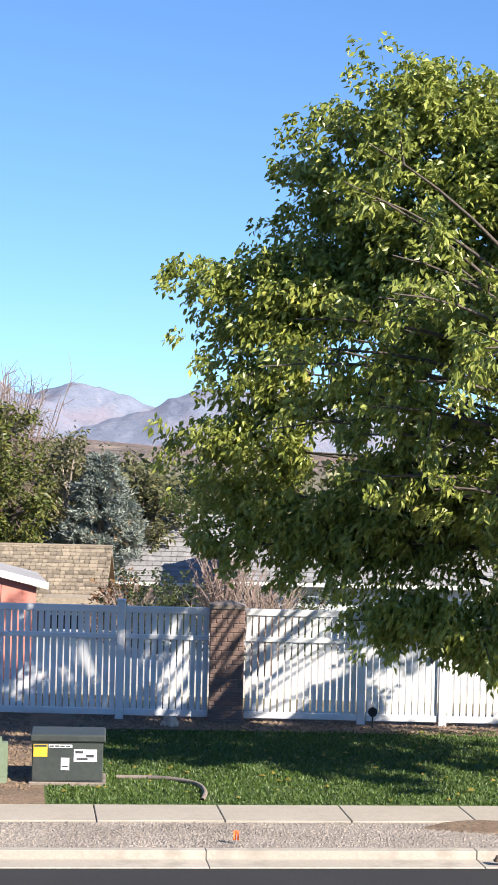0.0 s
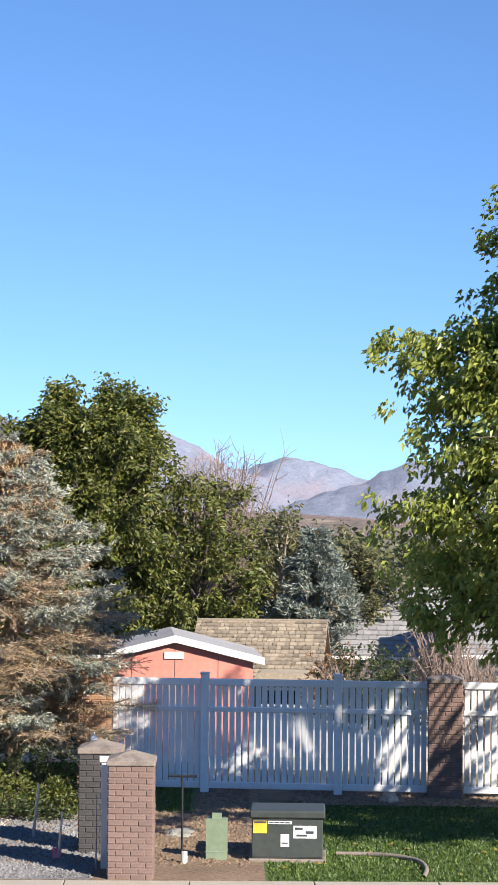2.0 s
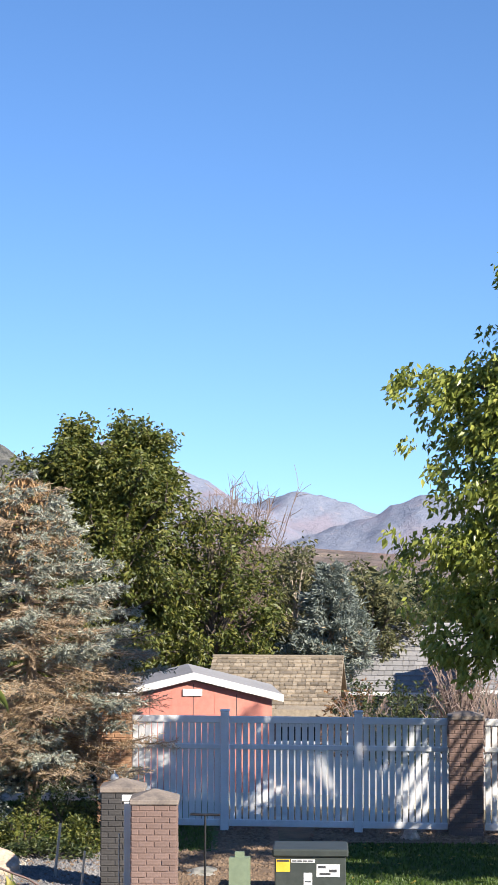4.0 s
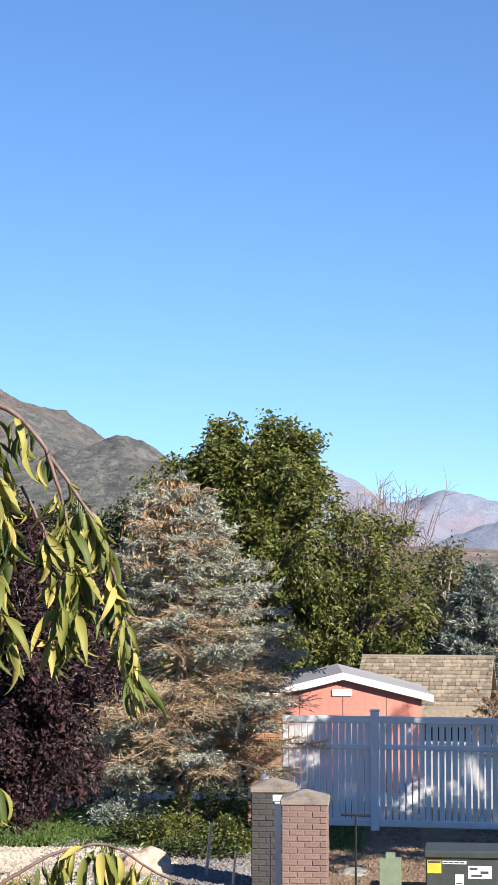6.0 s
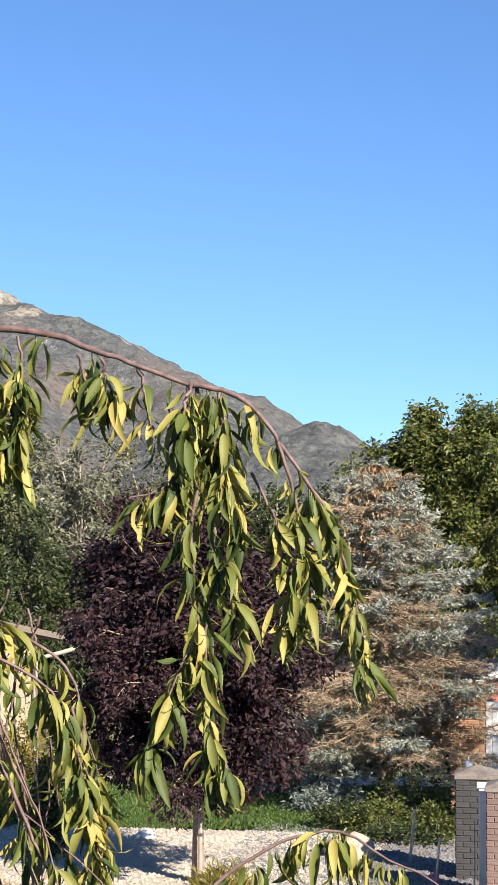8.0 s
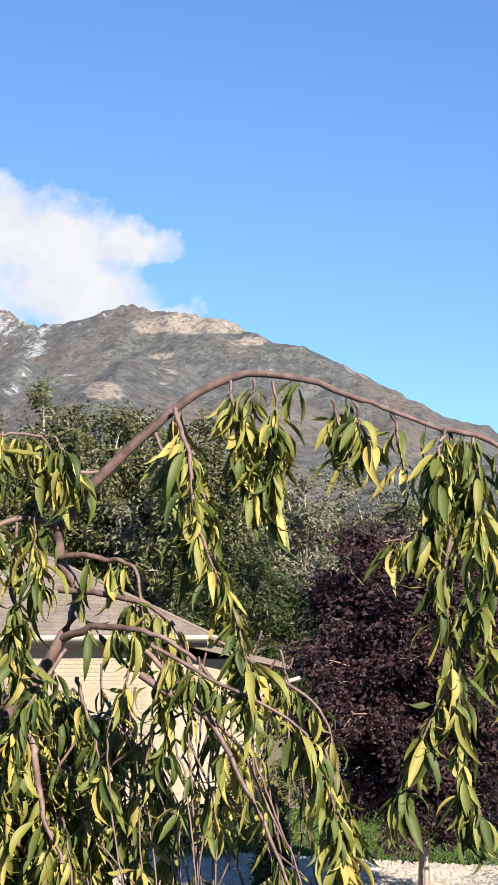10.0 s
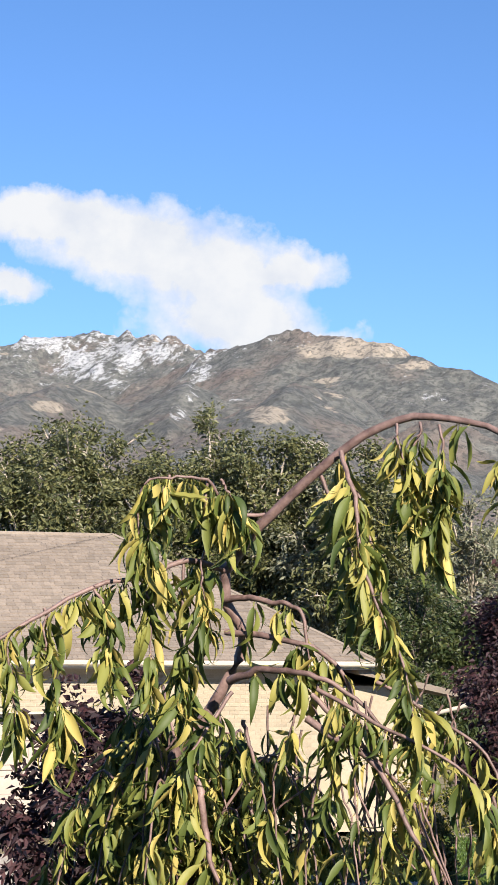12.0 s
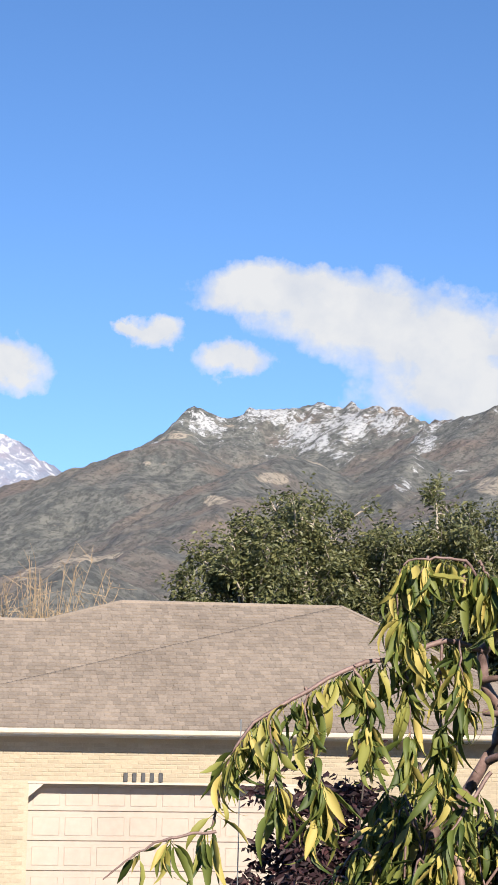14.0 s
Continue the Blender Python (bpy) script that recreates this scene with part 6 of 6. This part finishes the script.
strand(0.003, 22, [(-2.07, 2.74, 4.31), (-2.12, 2.68, 4.31), (-2.16, 2.64, 4.28), (-2.2, 2.6, 4.23)])
strand(0.004, 75, [(-1.73, 3.2, 4.72), (-1.77, 3.14, 4.73), (-1.79, 3.09, 4.78), (-1.83, 3.04, 4.78), (-1.87, 3.01, 4.76), (-1.88, 3.01, 4.68)])
strand(0.003, 45, [(-1.79, 3.09, 4.78), (-1.79, 3.09, 4.7), (-1.79, 3.09, 4.6), (-1.78, 3.09, 4.52)])
strand(0.003, 90, [(-1.77, 3.1, 4.78), (-1.75, 3.11, 4.74), (-1.76, 3.11, 4.68)])
strand(0.003, 90, [(-1.84, 3.04, 4.78), (-1.86, 3.02, 4.72), (-1.86, 3.02, 4.64)])
strand(0.007, 22, [(-1.81, 3.2, 4.57), (-1.72, 3.18, 4.57), (-1.65, 3.18, 4.55), (-1.63, 3.18, 4.45)])
strand(0.007, 26, [(-1.8, 3.19, 4.51), (-1.69, 3.17, 4.5), (-1.61, 3.18, 4.48), (-1.56, 3.19, 4.41), (-1.54, 3.19, 4.27)])
strand(0.008, 20, [(-1.78, 3.17, 4.42), (-1.7, 3.15, 4.44), (-1.61, 3.14, 4.44), (-1.53, 3.16, 4.4), (-1.44, 3.17, 4.32)])
strand(0.005, 16, [(-1.6, 3.13, 4.41), (-1.52, 3.14, 4.34), (-1.43, 3.15, 4.25), (-1.38, 3.16, 4.15), (-1.34, 3.17, 4.07)])
strand(0.004, 60, [(-1.63, 3.22, 4.79), (-1.59, 3.22, 4.71), (-1.56, 3.22, 4.61), (-1.56, 3.22, 4.55)])
strand(0.003, 60, [(-1.56, 3.21, 4.78), (-1.52, 3.2, 4.66), (-1.49, 3.21, 4.53), (-1.45, 3.21, 4.43)])
strand(0.004, 40, [(-1.5, 3.18, 4.43), (-1.4, 3.2, 4.37), (-1.31, 3.21, 4.31), (-1.28, 3.21, 4.22), (-1.25, 3.22, 4.12)])
strand(0.009, 6, [(-1.83, 3.13, 4.3), (-1.8, 3.12, 4.22), (-1.79, 3.12, 4.13), (-1.75, 3.12, 4.04)])
strand(0.003, 60, [(-1.85, 3.11, 4.64), (-1.84, 3.1, 4.55), (-1.83, 3.09, 4.45), (-1.82, 3.09, 4.36)])
strand(0.004, 50, [(-1.77, 3.16, 4.41), (-1.81, 3.11, 4.33), (-1.84, 3.08, 4.26), (-1.85, 3.07, 4.15)])
strand(0.004, 60, [(-1.74, 3.15, 4.36), (-1.7, 3.15, 4.26), (-1.68, 3.15, 4.16)])
strand(0.003, 45, [(-1.6, 3.15, 4.43), (-1.57, 3.15, 4.34), (-1.57, 3.14, 4.22)])
NAMED = len(STRANDS)
rng = np.random.default_rng(77)
TRUNK = np.array([-1.9, 3.23, 0.0])
for k in range(64):
    a = rng.uniform(0, 2 * np.pi)
    r = rng.uniform(0.05, 0.36)
    dx, dy = math.cos(a) * r - 0.06, math.sin(a) * r * 0.8 + 0.1
    z0 = 4.42 - 0.5 * r - rng.uniform(0, 0.25)
    s = TRUNK + [dx * 0.15, dy * 0.15, z0 - 0.12]
    m1 = TRUNK + [dx * 0.75, dy * 0.75, z0 + 0.04]
    e = TRUNK + [dx * 1.05 + rng.normal() * 0.05, dy * 1.05, z0 - rng.uniform(0.4, 0.9)]
    strand(0.003, 52, [tuple(s), tuple(m1), tuple((m1 + e) / 2 + [dx * 0.12, dy * 0.12, 0.05]), tuple(e)])
for k in range(44):
    # bare hanging twigs
    x, y = rng.uniform(-1.9, -1.35), rng.uniform(3.12, 3.4)
    z0 = rng.uniform(4.15, 4.45)
    strand(0.0022, 7, [(x, y, z0), (x + rng.normal() * 0.06, y, z0 - 0.2), (x + rng.normal() * 0.12 + 0.05, y - 0.04, z0 - rng.uniform(0.4, 0.7))])

cherry = thing("weeping_cherry", tuple(TRUNK), "weeping cherry tree with drooping yellow-green leaves", "tree")
stem = smooth_line([(0.03, 0, -0.1), (0.0, 0.02, 1.5), (-0.04, 0, 3.2), (-0.04, -0.01, 4.13), (-0.02, -0.02, 4.27), (0.05, 0.0, 4.37), (0.11, 0.01, 4.49), (0.09, -0.02, 4.56), (0.09, -0.03, 4.62)], 32)
v, f = tubes([(stem, np.interp(np.array(stem)[:, 2], [0, 2.4, 3.4, 4.0, 4.3, 4.62], [0.08, 0.05, 0.03, 0.014, 0.011, 0.01]))], 10)
mesh_np("trunk", v, f, M["bark_cherry"], cherry, smooth=True)
leaf_meshes = []
for i, (V, F) in enumerate(BLADES):
    me = bpy.data.meshes.new("leaf")
    me.from_pydata([tuple(p) for p in V], [], [tuple(int(j) for j in q) for q in F])
    for p in me.polygons:
        p.use_smooth = True
    me.materials.append(M["leaf_cherry"])
    leaf_meshes.append(me)
rest_v, rest_f, off, singles = [], [], 0, 0
for idx, (pts, rad, dens) in enumerate(STRANDS):
    line = smooth_line(np.array(pts) - TRUNK, 26)
    n = len(line)
    jitter = np.cumsum(rng.normal(size=(n, 3)) * 0.0018, 0)
    line = line + jitter - np.linspace(0, 1, n)[:, None] * jitter[-1]
    v, f = tubes([(line, np.linspace(rad, max(rad * 0.35, 0.0014), n))], 6)
    br = mesh_np("branch", v, f, M["bark_cherry"], cherry, smooth=True)
    seg = np.linalg.norm(np.diff(line, axis=0), axis=1)
    total = seg.sum()
    count = int(total * dens * (4.2 if idx < NAMED else 2.3))
    spurs = rng.uniform(0.04, 1.0, max(2, count // 4)) ** 0.85
    for _ in range(count):
        u = np.clip(rng.choice(spurs) + rng.normal() * 0.012, 0.02, 1.0)
        i = min(n - 2, int(u * (n - 1)))
        p = line[i] + (line[i + 1] - line[i]) * (u * (n - 1) - i)
        splay = rng.uniform(0.05, 0.45) if rng.random() < 0.82 else rng.uniform(0.45, 1.1)
        m = Matrix.Translation(p) @ Euler((rng.normal() * 0.25, rng.normal() * 0.25, rng.uniform(0, 6.28))).to_matrix().to_4x4() @ Euler((splay, 0, 0)).to_matrix().to_4x4() @ Matrix.Diagonal((*([rng.uniform(0.6, 1.2)] * 3), 1))
        w = rng.integers(len(BLADES))
        if idx < NAMED and singles < 300 and rng.random() < 0.3:
            ob = new("leaf", leaf_meshes[w])
            ob.parent = cherry
            ob.matrix_basis = m
            singles += 1
        else:
            V, F = BLADES[w]
            mm = np.array(m)
            rest_v.append(V @ mm[:3, :3].T + mm[:3, 3])
            rest_f.append(F + off)
            off += len(V)
rest = mesh_np("foliage", np.concatenate(rest_v), np.concatenate(rest_f), M["leaf_cherry"], cherry, smooth=True)
tagged(rest, kind="stuff")

t = thing("bird_feeder", (-2.377, 3.269, 4.055), "turquoise glazed hanging bird feeder with metal tray", "bird feeder")
bm = bmesh.new()
prof = [(0.0, 0.0), (0.03, 0.002), (0.036, 0.03), (0.034, 0.07), (0.022, 0.09), (0.014, 0.1), (0.0, 0.105)]
prof = [(r * 0.62, z * 0.72) for r, z in prof]
rings = [[bm.verts.new((r * math.cos(a), r * math.sin(a), z)) for a in np.linspace(0, 2 * np.pi, 16, endpoint=False)] for r, z in prof[1:-1]]
for r0, r1 in zip(rings, rings[1:]):
    for i in range(16):
        bm.faces.new((r0[i], r0[(i + 1) % 16], r1[(i + 1) % 16], r1[i]))
bm.faces.new(rings[0][::-1])
bm.faces.new(rings[-1])
part("jar", bm, M["turquoise"], t, smooth=True)
bm = bmesh.new()
rod(bm, (0, 0, -0.012), (0, 0, 0.002), 0.044, 0.038, 20)
part("tray", bm, M["iron"], t, "dark metal tray")
bm = bmesh.new()
rod(bm, (0, 0, 0.068), (0, 0, 0.42), 0.0012, 0.0012, 6)
part("hanger", bm, M["steel"], t)

# service cable lying on the roof
hm = bpy.data.objects["garage_house"].matrix_basis
a, b = hm @ Vector((-4.1, 4.98, 5.56)), hm @ Vector((-12.6, 0.75, 3.55))
line = [tuple(a.lerp(b, k / 15)) for k in range(16)]
v, f = tubes([(line, np.full(16, 0.003))], 5)
tagged(mesh_np("service_cable", v, f, M["iron"]), "thin dark service cable lying across the roof", "cable")


# ---- grass ----
def grass(name, label, s0, n0, s1, n1, count, seed, m, z=0.0, tall=0.05):
    rng = np.random.default_rng(seed)
    p = np.stack([rng.uniform(s0, s1, count), rng.uniform(n0, n1, count), np.full(count, z - 0.01), np.ones(count)], -1) @ np.array(m).T
    p = p[:, :3]
    ax = unit(rng.normal(size=(count, 3)) * [0.5, 0.5, 0.1] + [0, 0, 1])
    side = unit(np.cross(ax, rng.normal(size=(count, 3))))
    L = tall * rng.uniform(0.6, 1.5, count)
    v, f = leaf_quads(p, ax, side, L, L * 0.35, 0.1, 0.0)
    return tagged(mesh_np(name, v, f, M["grass"]), label, "grass", kind="stuff")


grass("grass", "short green grass on the lawn", -2.2, 0.05, 8, 6.4, 60000, 201, STREET)
grass("grass", "short green grass on the side lawn", -13.5, 5.65, -3.3, 11.4, 60000, 202, STREET, 0.02)


def litter(name, label, s0, n0, s1, n1, count, seed, m, mat, z, size):
    """Loose chips, stones or fallen leaves lying on the ground."""
    rng = np.random.default_rng(seed)
    base = np.array([(-1, -1, 0), (1, -1, 0), (1, 1, 0), (-1, 1, 0), (0, 0, 1.0)], float)
    fs = np.array([(0, 1, 4), (1, 2, 4), (2, 3, 4), (3, 0, 4)])
    p = (np.stack([rng.uniform(s0, s1, count), rng.uniform(n0, n1, count), np.full(count, z), np.ones(count)], -1) @ np.array(m).T)[:, :3]
    a = rng.uniform(0, 6.28, count)
    sc = size * rng.uniform(0.4, 1.4, (count, 1, 1)) * np.stack([rng.uniform(0.6, 1.4, count), rng.uniform(0.5, 1.2, count), rng.uniform(0.5, 1.1, count)], -1)[:, None]
    v = base[None] * sc
    x, y = v[..., 0] * np.cos(a)[:, None] - v[..., 1] * np.sin(a)[:, None], v[..., 0] * np.sin(a)[:, None] + v[..., 1] * np.cos(a)[:, None]
    v = np.stack([x, y, v[..., 2] - 0.002], -1) + p[:, None]
    f = (np.arange(count)[:, None, None] * 5 + fs[None]).reshape(-1, 3)
    return tagged(mesh_np(name, v.reshape(-1, 3), f, mat), label, "gravel", kind="stuff")


litter("gravel_stones", "loose pale gravel stones", -5, -2.53, 6, -1.1, 14000, 301, STREET, M["gravel"], -0.01, 0.018)
litter("gravel_stones", "loose cream gravel stones", -16, 0.1, -5.9, 5.6, 18000, 302, STREET, M["yard_gravel"], 0.026, 0.026)
litter("gravel_stones", "loose grey gravel stones", -8, 0.1, -4.4, 6.4, 9000, 303, STREET, M["dark_gravel"], 0.02, 0.03)
litter("bark_chips", "loose bark chips in the planting bed", -6.4, 1.0, -2.4, 9.0, 6000, 304, STREET, M["soil"], 0.012, 0.03)
litter("bark_chips", "loose bark chips along the fence", -2.3, 6.5, 8, 8.4, 3000, 306, Matrix.Translation((0, 25.1, 0)) @ pose(0, 0, 0, 0, 0, 2.0), M["soil"], 0.016, 0.03)
litter("fallen_leaves", "fallen leaves on the lawn", -2.2, 0.1, 7, 6.4, 160, 305, STREET, M["leaf_yellow"], 0.03, 0.03)

# ---- slabs, kerb stones and wall bricks ----
slab_mesh = stretcher_mesh("slab", 1.506, 0.29, 1.04, M["concrete"])
kerb_mesh = stretcher_mesh("kerb_stone", 3.033, 0.2, 0.16, M["kerb"])
pan_mesh = stretcher_mesh("gutter_pan", 3.033, 0.2, 0.42, M["kerb"])
for k in range(-12, 12):
    ob = new("slab", slab_mesh)
    ob.parent = pavement
    ob.matrix_basis = pose(k * 1.52 + 0.62, -0.53, -0.28)
for k in range(-7, 8):
    ob = new("kerb_stone", kerb_mesh)
    ob.parent = kerb
    ob.matrix_basis = pose(k * 3.04 + 1.0, -2.63, -0.21)
    ob = new("gutter_pan", pan_mesh)
    ob.parent = kerb
    ob.matrix_basis = pose(k * 3.04 + 1.0, -2.92, -0.305)

wall_brick = stretcher_mesh("brick", 0.192, 0.062, 0.03, M["brick_cream"])
face = [o for o in bpy.data.objects if o.name.startswith("wall") and o.parent and o.parent.name == "garage_house"]
host = bpy.data.objects["garage_house"]
V, F, count = [], [], 0
cube = np.array([(x, y, z) for x in (-0.096, 0.096) for y in (-0.015, 0.015) for z in (0, 0.062)])
cq = np.array([(0, 1, 3, 2), (4, 6, 7, 5), (0, 4, 5, 1), (2, 3, 7, 6), (0, 2, 6, 4), (1, 5, 7, 3)])
for r in range(38):
    z = 0.01 + r * 0.0755
    x = -14.0 + (0.1 if r % 2 else 0.0)
    while x < -1.1:
        inside = door0 - 0.1 < x < door1 + 0.1 and z < door_top + 0.03
        if not inside and z < EAVE - 0.2:
            if z > 2.2 and count < 290 and x > -11.5:
                ob = new("brick", wall_brick)
                ob.parent = host
                ob.matrix_basis = pose(x, 0.508, z)
                count += 1
            else:
                F.append(cq + len(V) * 8)
                V.append(cube + [x, 0.508, z])
        x += 0.203
tagged(mesh_np("brickwork", np.array(V).reshape(-1, 3), np.concatenate(F), M["brick_cream"], host), kind="stuff")
